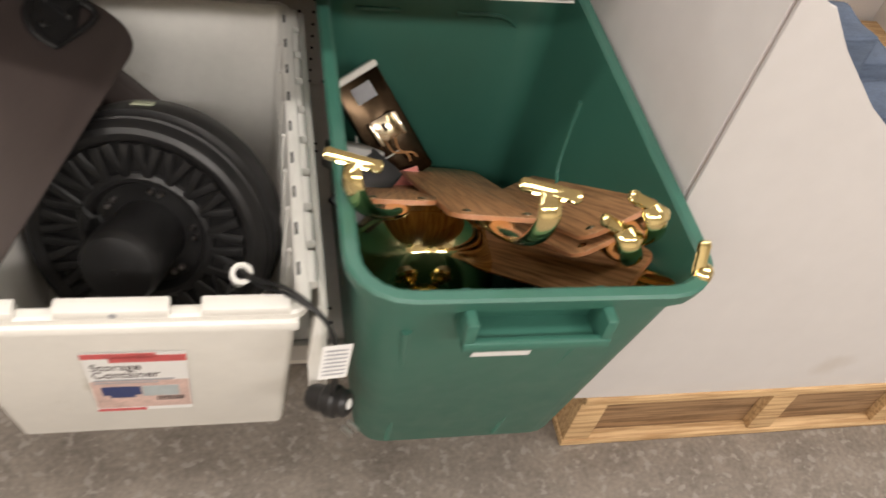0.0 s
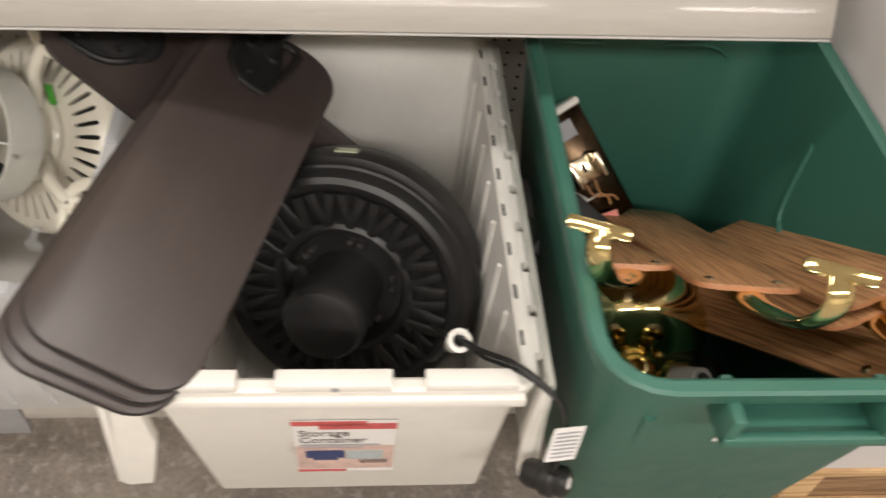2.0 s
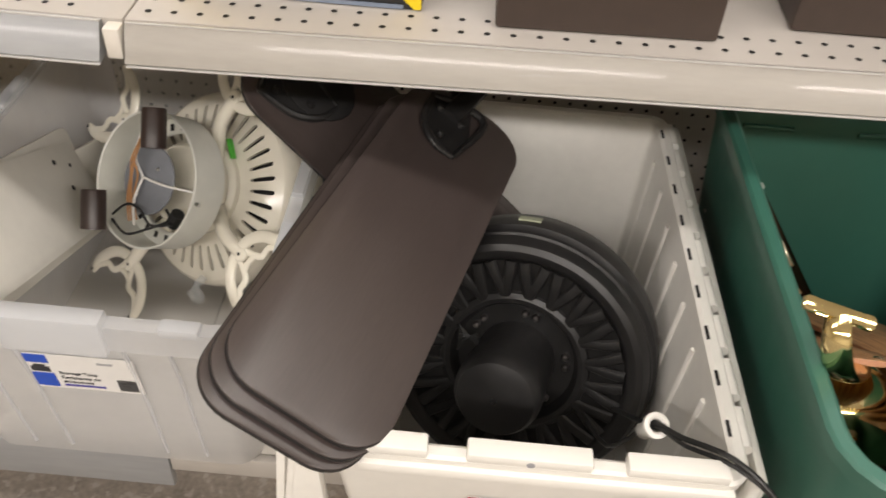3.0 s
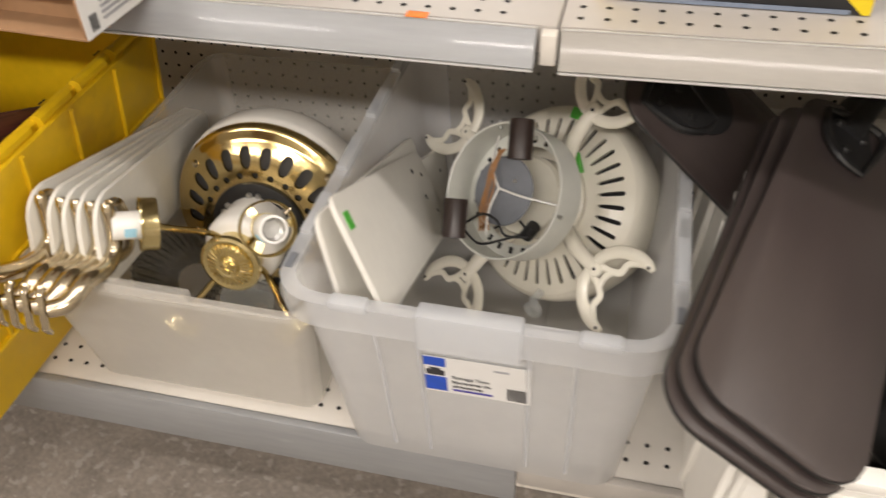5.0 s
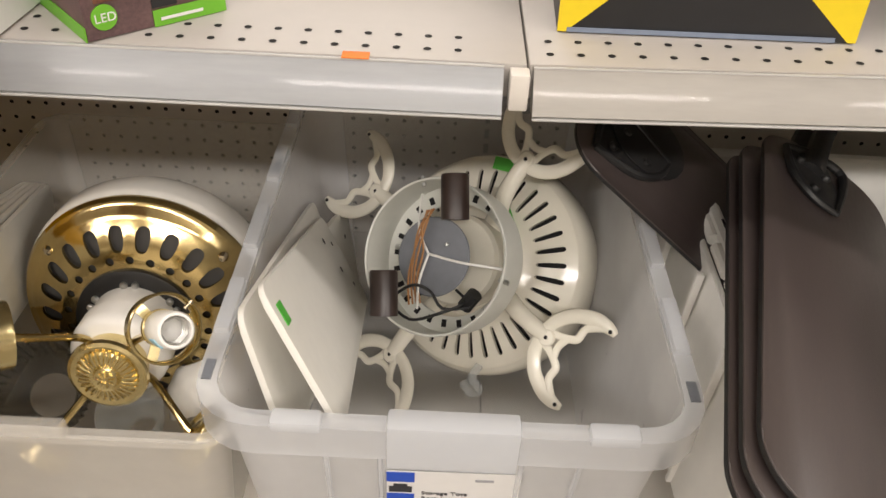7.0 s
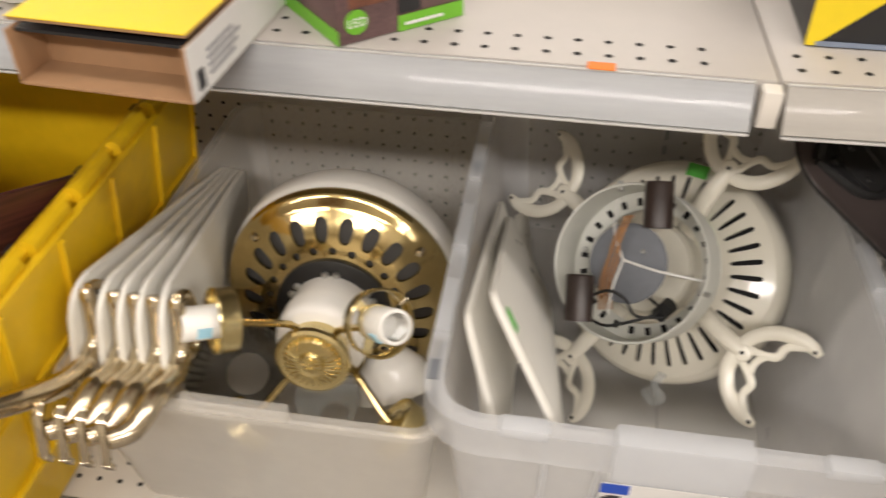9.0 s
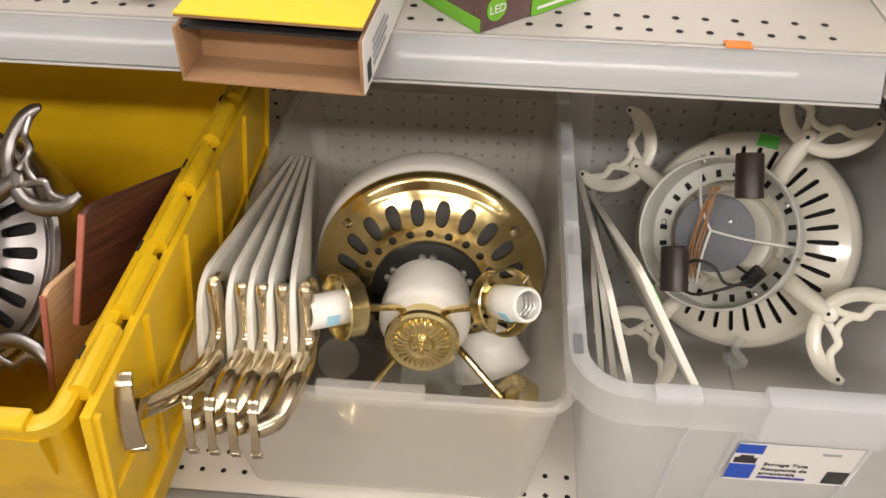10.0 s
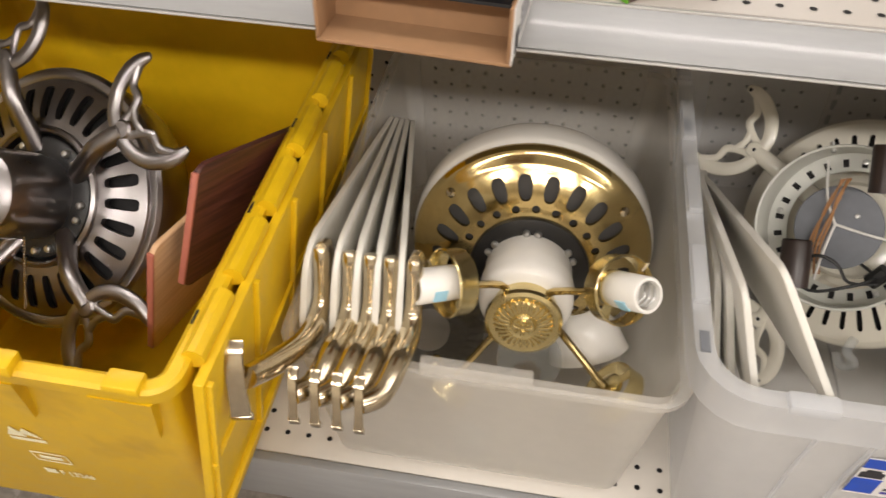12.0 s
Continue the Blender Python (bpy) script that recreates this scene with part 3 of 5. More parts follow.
for k in range(2):
    tube([(-0.01 + 0.014 * k, -0.02, 0.01), (-0.01 + 0.009 * k, -0.035, 0.022 - 0.003 * k), (0.014 - 0.006 * k, -0.05, 0.012), (0.02 - 0.012 * k, -0.062, 0.006)], 0.0017, bm, 6)
part("wiring", bm, M_WIREO, pl, "loose tan and yellow wires")
part("flap", boxes(((-0.044, -0.098, 0.018), (0.030, -0.066, 0.0195)), m=pose(0, 0, 0, 10, 0, -14)), M_PINK, pl, "pink card flap")
bm = bmesh.new()
tube([(-0.042, 0.01, 0.0), (-0.052, -0.01, 0.010), (-0.03, -0.036, 0.012), (0.0, -0.038, 0.014)], 0.0010, bm, 6)
part("wire", bm, M_WIREW, pl)
solo("junction_box", boxes(((-0.030, -0.022, -0.05), (0.030, 0.022, 0.05)), bev=0.006), M_GREYSOCK, "pale grey fixture housing beside the plate", "light fixture", axes((0.692, 0.050, 0.360), (0.2, -0.8, 0.55), -18))
bm = boxes(((-0.028, -0.05, -0.012), (0.028, 0.05, 0.0)), bev=0.003)
solo("transformer_case", bm, M_BLACK, "small black electrical case", "light fixture", axes((0.705, -0.02, 0.375), (0.1, -0.5, 0.8), -50))


# ---- white crate ----
WX0, WX1, WY0, WY1, WZ = 0.236, 0.598, -0.300, 0.245, 0.480
crate = thing("storage_crate", pose(0, 0, 0), "white plastic storage crate with its hinged lid halves hanging open", "crate")
part("body", tote_shell((WX0, WX1, WY0, WY1), (0.272, 0.588, -0.262, 0.215), Z0 + 0.001, WZ, 0.004, 0.012, lip=0.012, lipz=0.016), M_WHITE, crate)
bm = bmesh.new()
for x0, x1 in ((0.262, 0.328), (0.362, 0.470), (0.500, 0.588)):
    box(bm, (x0, WY0 - 0.013, WZ - 0.002), (x1, WY0 + 0.006, WZ + 0.010), bev=0.002)
part("rim_tab", bm, M_WHITE, crate)
bm = bmesh.new()
box(bm, (0.240, WY0 - 0.016, WZ - 0.026), (0.597, WY0 - 0.002, WZ - 0.012), bev=0.002)
part("front_ledge", bm, M_WHITE, crate)
# side walls: raised ribs inside
bm = bmesh.new()
for k in range(7):
    y = -0.20 + k * 0.065
    tube([(0.5925, y, WZ - 0.03), (0.587, y * 0.97, 0.20)], 0.0035, bm, 6, smooth=1)
part("inner_rib", bm, M_WHITE, crate)
for sx, xa in ((1, WX1 + 0.014), (-1, WX0 - 0.014)):
    bm = bmesh.new()
    for k in range(9):
        y = -0.27 + k * 0.058
        tube([(xa, y, WZ - 0.008), (xa, y + 0.044, WZ - 0.008)], 0.007, bm, 10, smooth=1)
    part("hinge", bm, M_WHITE, crate)
    bm = boxes(*[((xa - sx * 0.014 - 0.0015, -0.262 + k * 0.058, WZ - 0.003), (xa - sx * 0.014 + 0.0015, -0.244 + k * 0.058, WZ + 0.0006)) for k in range(9)])
    part("hinge_slot", bm, M_HOLE, crate)
    # right lid half is a greyer tone than the left
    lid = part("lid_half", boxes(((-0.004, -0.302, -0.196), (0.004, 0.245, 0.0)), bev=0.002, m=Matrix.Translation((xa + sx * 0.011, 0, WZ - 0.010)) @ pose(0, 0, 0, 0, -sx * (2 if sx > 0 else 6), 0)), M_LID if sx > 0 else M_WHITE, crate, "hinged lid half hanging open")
    bm = boxes(*[((-0.011, -0.30 + k * 0.108, -0.194), (-0.003, -0.294 + k * 0.108, -0.004)) for k in range(6)], m=Matrix.Translation((xa + sx * 0.016, 0, WZ - 0.010)) @ pose(0, 0, 0, 0, -sx * 4, 0), bev=0.001)
    part("lid_rib", bm, M_WHITE, lid)
    wd = 1.0 if sx < 0 else 0.45
    sk = plank([(-sx * q * wd, r) for q, r in ((0.002, 0.0), (0.020, -0.012), (0.036, -0.10), (0.028, -0.188), (0.002, -0.195))], 0.016, m=Matrix.Translation((xa + sx * 0.011, -0.304, WZ - 0.010)) @ pose(0, 0, 0, 0, -sx * (2 if sx > 0 else 6), 0) @ pose(0, 0, 0, 90, 0, 0), bev=0.003)
    part("lid_skirt", sk, M_WHITE, lid)
part("tab_hole", lathe([(0.0038, 0.0), (0.0001, 0.0002)], 14, m=Matrix.Translation((0.417, WY0 - 0.0132, WZ + 0.003)) @ pose(0, 0, 0, 90, 0, 0)), M_INKG, crate)
lab = thing("label", Matrix.Translation((0.370, -0.2902, 0.388)) @ pose(0, 0, 0, 96.9, 0, 0) @ Matrix.Diagonal((0.92, 1.18, 1, 1)), "", "")
lab.parent = crate
part("paper", boxes(((0, -0.126, 0), (0.118, 0, 0.0006))), M_PAPER, lab, "white printed product label")
bars(lab, "photo", [(0.001, -0.118, 0.117, -0.058)], mat("label_photo", (0.60, 0.43, 0.38), 0.5, var=0.30, scale=26), 0.0002)
bars(lab, "red_band", [(0.0, -0.010, 0.084, -0.001), (0.030, -0.018, 0.118, -0.006), (0.0, -0.125, 0.060, -0.120)], M_RED)
words(lab, "Storage", 0.006, -0.034, 0.019, M_WORN)
words(lab, "Container", 0.006, -0.050, 0.019, M_WORN)
bars(lab, "fine_print", [(0.006, -0.057, 0.100, -0.054), (0.006, -0.062, 0.082, -0.060)], M_INKG)
bars(lab, "crate_picture", [(0.012, -0.088, 0.058, -0.070), (0.020, -0.094, 0.050, -0.088)], mat("label_navy", (0.03, 0.045, 0.14), 0.5))
bars(lab, "grey_picture", [(0.060, -0.092, 0.104, -0.070)], mat("label_grey_pic", (0.42, 0.47, 0.48), 0.5))
bars(lab, "barcode", [(0.076 + k * 0.0024, -0.103, 0.0772 + k * 0.0024, -0.094) for k in range(14)], M_INK)


# ---- black fan in the crate ----
bfan = thing("ceiling_fan_motor", axes((0.4141, -0.0954, 0.3457), (-0.2596, -0.898, 0.3554)), "matt black ceiling fan motor lying on its side", "ceiling fan")
part("housing", lathe([(0.06, -0.118), (0.128, -0.114), (0.150, -0.102), (0.1615, -0.082), (0.1640, -0.056), (0.1625, -0.038), (0.1580, -0.034), (0.1560, -0.030), (0.1585, -0.027), (0.1580, -0.023), (0.1550, -0.021), (0.1562, -0.018), (0.1543, -0.012), (0.1500, -0.004), (0.1430, -0.001), (0.1350, -0.003), (0.1300, -0.008), (0.1280, -0.016)], 96), M_BLACK, bfan)
part("vent_plate", lathe([(0.130, -0.0125), (0.100, -0.0150), (0.074, -0.0215)], 64), M_BLACK, bfan)
bm = bmesh.new()
for k in range(20):
    a = 2 * math.pi * k / 20
    for tw in (0.098, -0.098):
        tube([(0.1290 * math.cos(a + tw), 0.1290 * math.sin(a + tw), -0.008), (0.112 * math.cos(a + tw * 0.75), 0.112 * math.sin(a + tw * 0.75), -0.0085), (0.094 * math.cos(a + tw * 0.30), 0.094 * math.sin(a + tw * 0.30), -0.012), (0.078 * math.cos(a), 0.078 * math.sin(a), -0.017)], [0.0072, 0.0066, 0.0058, 0.0046], bm, 8, flat=0.62)
part("vent_fin", bm, M_BLACK, bfan)
part("hub_ring", lathe([(0.0910, -0.020), (0.0880, -0.0135), (0.0820, -0.0110), (0.0765, -0.0125), (0.0735, -0.017), (0.0715, -0.025), (0.0700, -0.028), (0.046, -0.029)], 64), M_BLACK, bfan)
bm = bmesh.new()
for a in (78, 90, 8, 20, -52, -40, 140, 152, 208, 220):
    lathe([(0.0001, -0.0215), (0.003, -0.022), (0.0044, -0.024), (0.0044, -0.030)], 10, bm, Matrix.Translation((0.0600 * math.cos(radians(a)), 0.0600 * math.sin(radians(a)), 0)))
part("screw", bm, M_NICKEL, bfan)
part("switch_cap", lathe([(0.0465, -0.029), (0.0465, 0.030), (0.0492, 0.032), (0.0492, 0.058), (0.0478, 0.067), (0.043, 0.075), (0.030, 0.079), (0.004, 0.080), (0.003, 0.0775), (0.0001, 0.0775)], 56), M_BLACK, bfan)
bm = bmesh.new()
for k in range(6):
    tube([(-0.045 + 0.002 * k, 0.035 - 0.004 * k, 0.010), (-0.055 - 0.002 * k, 0.030 + 0.003 * k, 0.022), (-0.062, 0.012 + 0.004 * k, 0.016)], 0.0014, bm, 6)
part("wiring", bm, M_WIREB, bfan)
part("tape_mark", boxes(((-0.014, 0.155, -0.062), (0.012, 0.1650, -0.050)), m=pose(0, 0, 0, 0, 0, 8)), mat("pale_tape", (0.32, 0.34, 0.24), 0.6), bfan, "scrap of pale tape")
part("foot_bracket", boxes(((-0.172, -0.062, -0.05), (-0.120, -0.030, -0.042)), ((-0.172, -0.062, -0.05), (-0.166, -0.030, -0.020)), bev=0.002), M_BLACK, bfan)


def dark_blade(a, b, width, up, w0=0.9, iron=True, label="dark brown fan blade", arm=True):
    a, b, up = Vector(a), Vector(b), Vector(up)
    y = (b - a).normalized()
    z = (up - up.dot(y) * y).normalized()
    x = y.cross(z)
    t = thing("fan_blade", Matrix.Translation(a) @ Matrix((x, y, z)).transposed().to_4x4(), label, "fan blade", "dark fan blades")
    L = (b - a).length
    part("board", plank(blade_outline(L, width * w0, width, 0.05, 0.045, 8), 0.006, bev=0.0016), M_BLADE, t)
    part("edge_band", plank([(px * 1.008, (py - L / 2) * 1.003 + L / 2) for px, py in blade_outline(L, width * w0, width, 0.05, 0.045, 8)], 0.0034, m=Matrix.Translation((0, 0, -0.0016))), M_BLACK, t, "black edge band")
    if iron:
        bm = bmesh.new()
        tube([(0.052, 0.030, 0.002), (0.046, 0.078, 0.004), (0.022, 0.104, 0.004), (-0.006, 0.108, 0.004)], [0.004, 0.005, 0.005, 0.003], bm, 8)
        tube([(0.052, 0.030, 0.002), (0.020, 0.020, 0.006), (-0.02, 0.024, 0.005), (-0.006, 0.108, 0.004)], [0.004, 0.005, 0.005, 0.003], bm, 8)
        plank([(0.052, 0.028), (0.046, 0.075), (0.022, 0.102), (-0.006, 0.106), (-0.012, 0.06), (0.0, 0.02)], 0.003, bm, Matrix.Translation((0, 0, 0.0035)), bev=0.001)
        if arm:
            tube([(0.02, 0.05, 0.004), (0.01, -0.02, 0.012), (0.0, -0.06, 0.016)], [0.014, 0.013, 0.012], bm, 10, flat=0.5)
        else:
            plank([(0.044 * math.cos(k * 0.314) - 0.01, 0.075 + 0.05 * math.sin(k * 0.314)) for k in range(20)], 0.003, bm, Matrix.Translation((0, 0, 0.006)), bev=0.001)
        ir = part("blade_iron", bm, M_BLACK, t, "black metal blade iron")
        bm = bmesh.new()
        for sx, sy in ((0.036, 0.045), (0.020, 0.085), (0.004, 0.05)):
            lathe([(0.0001, 0.0085), (0.004, 0.008), (0.0055, 0.0055), (0.0055, 0.002)], 12, bm, Matrix.Translation((sx, sy, 0)))
        part("screw", bm, M_BLACK, ir)
    return t


# three blades stacked over the crate's rim, and two sloping behind them into the crate
for k, (dx, dy, dz, sw) in enumerate(((0.008, 0.012, 0.003, 0.018), (-0.003, 0.003, -0.005, 0.004), (-0.012, -0.003, -0.014, 0.0))):
    dark_blade((0.322 + dx + sw, 0.150 + dy, 0.522 + dz), (0.207 + dx, -0.325 + dy, 0.522 + dz), 0.163, (0.44, 0, 0.88), 0.95, k < 2, "dark brown fan blade stacked over the crate rim")
dark_blade((0.090, 0.176, 0.574), (0.566, -0.014, 0.243), 0.163, (0.40, -0.35, 1), 0.95, True, "dark brown fan blade with a black iron, sloping into the crate", False)
dark_blade((0.128, 0.196, 0.546), (0.560, 0.022, 0.230), 0.163, (0.40, -0.35, 1), 0.95, False, "dark brown fan blade under another, sloping into the crate")

# power lead with a ferrule and a plug hanging outside the crate
cable = thing("power_cord", pose(0, 0, 0), "black power cord with tag and plug over the crate rim", "power cord")
bm = bmesh.new()
tube([(0.520, -0.17, 0.385), (0.532, -0.225, 0.440), (0.540, -0.240, 0.459), (0.556, -0.262, 0.472), (0.588, -0.300, 0.500), (0.622, -0.330, 0.488), (0.634, -0.342, 0.450), (0.636, -0.343, 0.39), (0.634, -0.335, 0.335)], 0.0028, bm, 8)
tube([(0.50, -0.10, 0.30), (0.515, -0.20, 0.36), (0.536, -0.236, 0.449), (0.560, -0.268, 0.468), (0.591, -0.304, 0.494), (0.626, -0.332, 0.480), (0.637, -0.345, 0.42)], 0.0022, bm, 8)
part("cord", bm, M_WIREB, cable)
part("ferrule", lathe([(0.0075, -0.028), (0.0085, -0.026), (0.0085, 0.002), (0.0125, 0.004), (0.0125, 0.009), (0.0085, 0.010), (0.0065, 0.008), (0.0065, -0.028)], 20, m=axes((0.538, -0.238, 0.452), (0.1, -0.45, 0.9))), M_PORC, cable, "white collar")
part("tag", boxes(((-0.016, -0.002, -0.024), (0.016, -0.001, 0.022)), m=Matrix.Translation((0.632, -0.349, 0.446)) @ pose(0, 0, 0, -12, 8, 10)), M_PAPER, cable, "folded white paper tag")
pm = axes((0.634, -0.335, 0.345), (0.75, -0.45, 0.35))
part("plug", lathe([(0.0001, -0.026), (0.013, -0.025), (0.016, -0.018), (0.016, -0.004), (0.0195, -0.001), (0.0195, 0.010), (0.016, 0.013), (0.0165, 0.022), (0.012, 0.026), (0.0001, 0.026)], 14, m=pm), M_BLACK, cable)
part("plug_sticker", lathe([(0.0065, 0.0262), (0.0001, 0.0264)], 16, m=pm), M_PAPER, cable)
bm = boxes(*[((-0.012, -0.0031, -0.018 + 0.0055 * k), (0.012, -0.0022, -0.0165 + 0.0055 * k)) for k in range(7)], m=Matrix.Translation((0.632, -0.349, 0.446)) @ pose(0, 0, 0, -12, 8, 10))
part("fine_print", bm, M_INKG, cable)["kind"] = "stuff"
bm = boxes(((-0.006, -0.018, 0.016), (-0.0035, -0.010, 0.032)), ((0.0035, -0.018, 0.016), (0.006, -0.010, 0.032)), m=Matrix.Translation((0.641, -0.345, 0.342)) @ pose(0, 0, 0, 90, 0, 40))
part("prong", bm, M_STEEL, cable)


# ---- clear tote with the cream fan ----
CX0, CX1, CY0, CY1, CZ = -0.244, 0.146, -0.186, 0.375, 0.472
clear = thing("clear_tote", pose(0, 0, 0), "clear translucent plastic storage tote holding a cream fan", "tote")
walls = part("body", tote_shell((CX0, CX1, CY0, CY1), (-0.214, 0.120, -0.150, 0.335), Z0 + 0.001, CZ, 0.003, 0.040, lip=0.003, lipz=0.012), M_CLEAR, clear)
hazed_walls(walls, CX0, CX1, CY0, M_CLEARFRONT, M_CLEARSIDE)
bm = bmesh.new()
o = round_rect(CX0 - 0.014, CX1 + 0.014, CY0 - 0.014, CY1 + 0.014, 0.052)
i_ = round_rect(CX0 + 0.002, CX1 - 0.002, CY0 + 0.002, CY1 - 0.002, 0.038)
lv = [[bm.verts.new((x, y, z)) for x, y in q] for q, z in ((i_, CZ + 0.001), (i_, CZ + 0.004), (o, CZ + 0.004), (o, CZ - 0.030), ([(x * 0.998, y * 0.998) for x, y in o], CZ - 0.030))]
nv = len(o)
for a, b in zip(lv, lv[1:]):
    for k in range(nv):
        bm.faces.new((a[k], a[(k + 1) % nv], b[(k + 1) % nv], b[k]))
part("rim", bm, M_CLEARRIM, clear, "thicker frosted rim")
bm = boxes(((-0.099, CY0 - 0.020, CZ - 0.036), (0.006, CY0 + 0.002, CZ + 0.014)), ((-0.190, CY0 - 0.016, CZ - 0.002), (-0.150, CY0 + 0.001, CZ + 0.010)), ((0.060, CY0 - 0.016, CZ - 0.002), (0.100, CY0 + 0.001, CZ + 0.010)), bev=0.003)
part("latch_tab", bm, M_CLEARRIM, clear)
for xs in (CX0 - 0.006, CX1 + 0.006):
    bm = boxes(*[((xs - 0.007, -0.10 + k * 0.12, CZ - 0.006), (xs + 0.007, -0.03 + k * 0.12, CZ + 0.010)) for k in range(4)], bev=0.002)
    part("rim_step", bm, M_CLEARRIM, clear)
    bm = boxes(*[((xs - 0.004, y, CZ + 0.0045), (xs + 0.004, y + 0.022, CZ + 0.006)) for y in (-0.155, 0.155)])
    part("rim_slot", bm, M_GREYDISC, clear)
bm = bmesh.new()
for x in (-0.150, -0.105, 0.012, 0.060):
    tube([(x, CY0 - 0.004, CZ - 0.03), (x, CY0 + 0.012, 0.36), (x, -0.155, 0.20)], 0.0025, bm, 6, smooth=1)
part("wall_rib", bm, M_CLEARRIM, clear)
lab = thing("label", Matrix.Translation((-0.100, -0.1815, 0.404)) @ pose(0, 0, 0, 96.7, 0, 0.5), "", "")
lab.parent = clear
part("paper", boxes(((0, -0.066, 0), (0.115, 0, 0.0006))), M_PAPER, lab, "white tote label with blue blocks")
bars(lab, "blue_block", [(0.0, -0.062, 0.024, -0.036), (0.0, -0.016, 0.024, -0.001)], M_BLUE)
bars(lab, "house_mark", [(0.002, -0.033, 0.022, -0.024), (0.006, -0.024, 0.018, -0.020)], M_INK)
words(lab, "Storage Tote", 0.030, -0.036, 0.0076, M_INK)
words(lab, "Recipiente de", 0.030, -0.045, 0.0076, M_INK)
words(lab, "almacenaje", 0.030, -0.053, 0.0076, M_INK)
bars(lab, "blue_rule", [(0.030, -0.0595, 0.074, -0.0565)], mat("label_violet", (0.06, 0.05, 0.32), 0.5))
bars(lab, "fine_print", [(0.076, -0.012, 0.092, -0.009)], M_INKG)
bars(lab, "barcode", [(0.090 + k * 0.0019, -0.062, 0.0911 + k * 0.0019, -0.040) for k in range(11)], M_INK)


def crescent(bm, m, z0=0.0):
    """Open-work blade iron with two horns, along local +x."""
    for s in (1, -1):
        arc = [(0.193 - 0.054 * math.cos(radians(q)), s * 0.053 * math.sin(radians(q)), z0) for q in (0, 25, 50, 75, 92, 104)]
        tube(arc, [0.0080, 0.0082, 0.0085, 0.0088, 0.0075, 0.0035], bm, 12, m, flat=0.55, smooth=5)
        tube([(0.190, s * 0.051, z0), (0.176, s * 0.036, z0), (0.175, s * 0.021, z0), (0.166, s * 0.014, z0)], [0.0065, 0.0046, 0.0050, 0.0046], bm, 10, m, flat=0.6)
        tube([(0.166, s * 0.014, z0), (0.156, s * 0.010, z0), (0.146, s * 0.007, z0)], [0.0046, 0.0044, 0.0055], bm, 10, m, flat=0.6)
    tube([(0.166, -0.014, z0), (0.1625, 0, z0), (0.166, 0.014, z0)], [0.0046, 0.0042, 0.0046], bm, 10, m, flat=0.6)
    lathe([(0.0001, 0.0055), (0.0085, 0.0050), (0.0105, 0.003), (0.0105, -0.004), (0.0001, -0.005)], 20, bm, m @ Matrix.Translation((0.146, 0, z0)))
    tube([(0.052, 0, z0 - 0.030), (0.078, 0, z0 - 0.016), (0.106, 0, z0 - 0.002), (0.144, 0, z0)], [0.0125, 0.0120, 0.0110, 0.0095], bm, 14, m, flat=0.75)
    return bm


wfan = thing("ceiling_fan_motor", axes((-0.0119, 0.2013, 0.3266), (-0.475, -0.660, 0.582), 32), "cream enamelled ceiling fan motor with open-work blade irons", "ceiling fan")
zf = lambda r: 0.002 + 0.016 * (1 - ((r - 0.055) / 0.08) ** 2) if r > 0.055 else 0.018
part("housing", lathe([(0.05, -0.115), (0.100, -0.108), (0.130, -0.085), (0.140, -0.05), (0.1420, -0.02), (0.1405, -0.008), (0.1372, 0.0005), (0.1325, 0.0045)], 80), M_CREAM, wfan)
part("vent_face", slotted_face(36, 0.060, 0.133, 0.083, 0.119, 0.34, zf, 0.006, K=16, power=5), M_CREAM, wfan)
# black sheet behind the slots paints the dark inside of the motor
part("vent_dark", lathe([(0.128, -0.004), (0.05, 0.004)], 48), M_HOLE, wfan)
part("hub_plate", lathe([(0.066, 0.016), (0.066, 0.026), (0.060, 0.030), (0.040, 0.032), (0.0001, 0.032)], 56), M_CREAM, wfan)
for k, a in enumerate((135, 45, -45, -135)):
    ir = part("blade_iron", crescent(bmesh.new(), pose(0, 0, 0, 0, 0, a), 0.062), M_CREAM, wfan)
    bm = bmesh.new()
    for px, py in ((0.2000, 0.0515), (0.2000, -0.0515), (0.146, 0.0)):
        lathe([(0.0024, 0.0676), (0.0001, 0.0677)], 10, bm, pose(0, 0, 0, 0, 0, a) @ Matrix.Translation((px, py, 0)))
    part("screw_hole", bm, M_HOLE, ir)
kit = part("light_kit_pan", lathe([(0.068, 0.066), (0.085, 0.068), (0.0895, 0.073), (0.0900, 0.122), (0.0916, 0.124), (0.0905, 0.1265), (0.0885, 0.125), (0.0878, 0.076), (0.068, 0.071)], 72), M_CREAMDK, wfan)
part("fibre_disc", lathe([(0.0001, 0.1120), (0.045, 0.1120), (0.0462, 0.1130), (0.0462, 0.1150), (0.045, 0.1160), (0.0001, 0.1165)], 48, m=Matrix.Translation((-0.004, 0.001, 0))), M_GREYDISC, wfan, "grey fibre disc")
part("switch_housing", lathe([(0.056, 0.028), (0.056, 0.064), (0.052, 0.069), (0.0001, 0.070)], 48), M_CREAM, wfan)
bm = bmesh.new()
for a in (20, 75, 160, 205, 290, 335):
    lathe([(0.0001, 0.0755), (0.0030, 0.0750), (0.0042, 0.0730), (0.0042, 0.069)], 10, bm, Matrix.Translation((0.0785 * math.cos(radians(a)), 0.0785 * math.sin(radians(a)), 0)))
for px, py in ((0.016, 0.012), (-0.026, -0.016)):
    lathe([(0.0001, 0.1185), (0.0022, 0.1182), (0.0030, 0.1165)], 10, bm, Matrix.Translation((px, py, 0)))
part("screw", bm, M_STEEL, wfan)
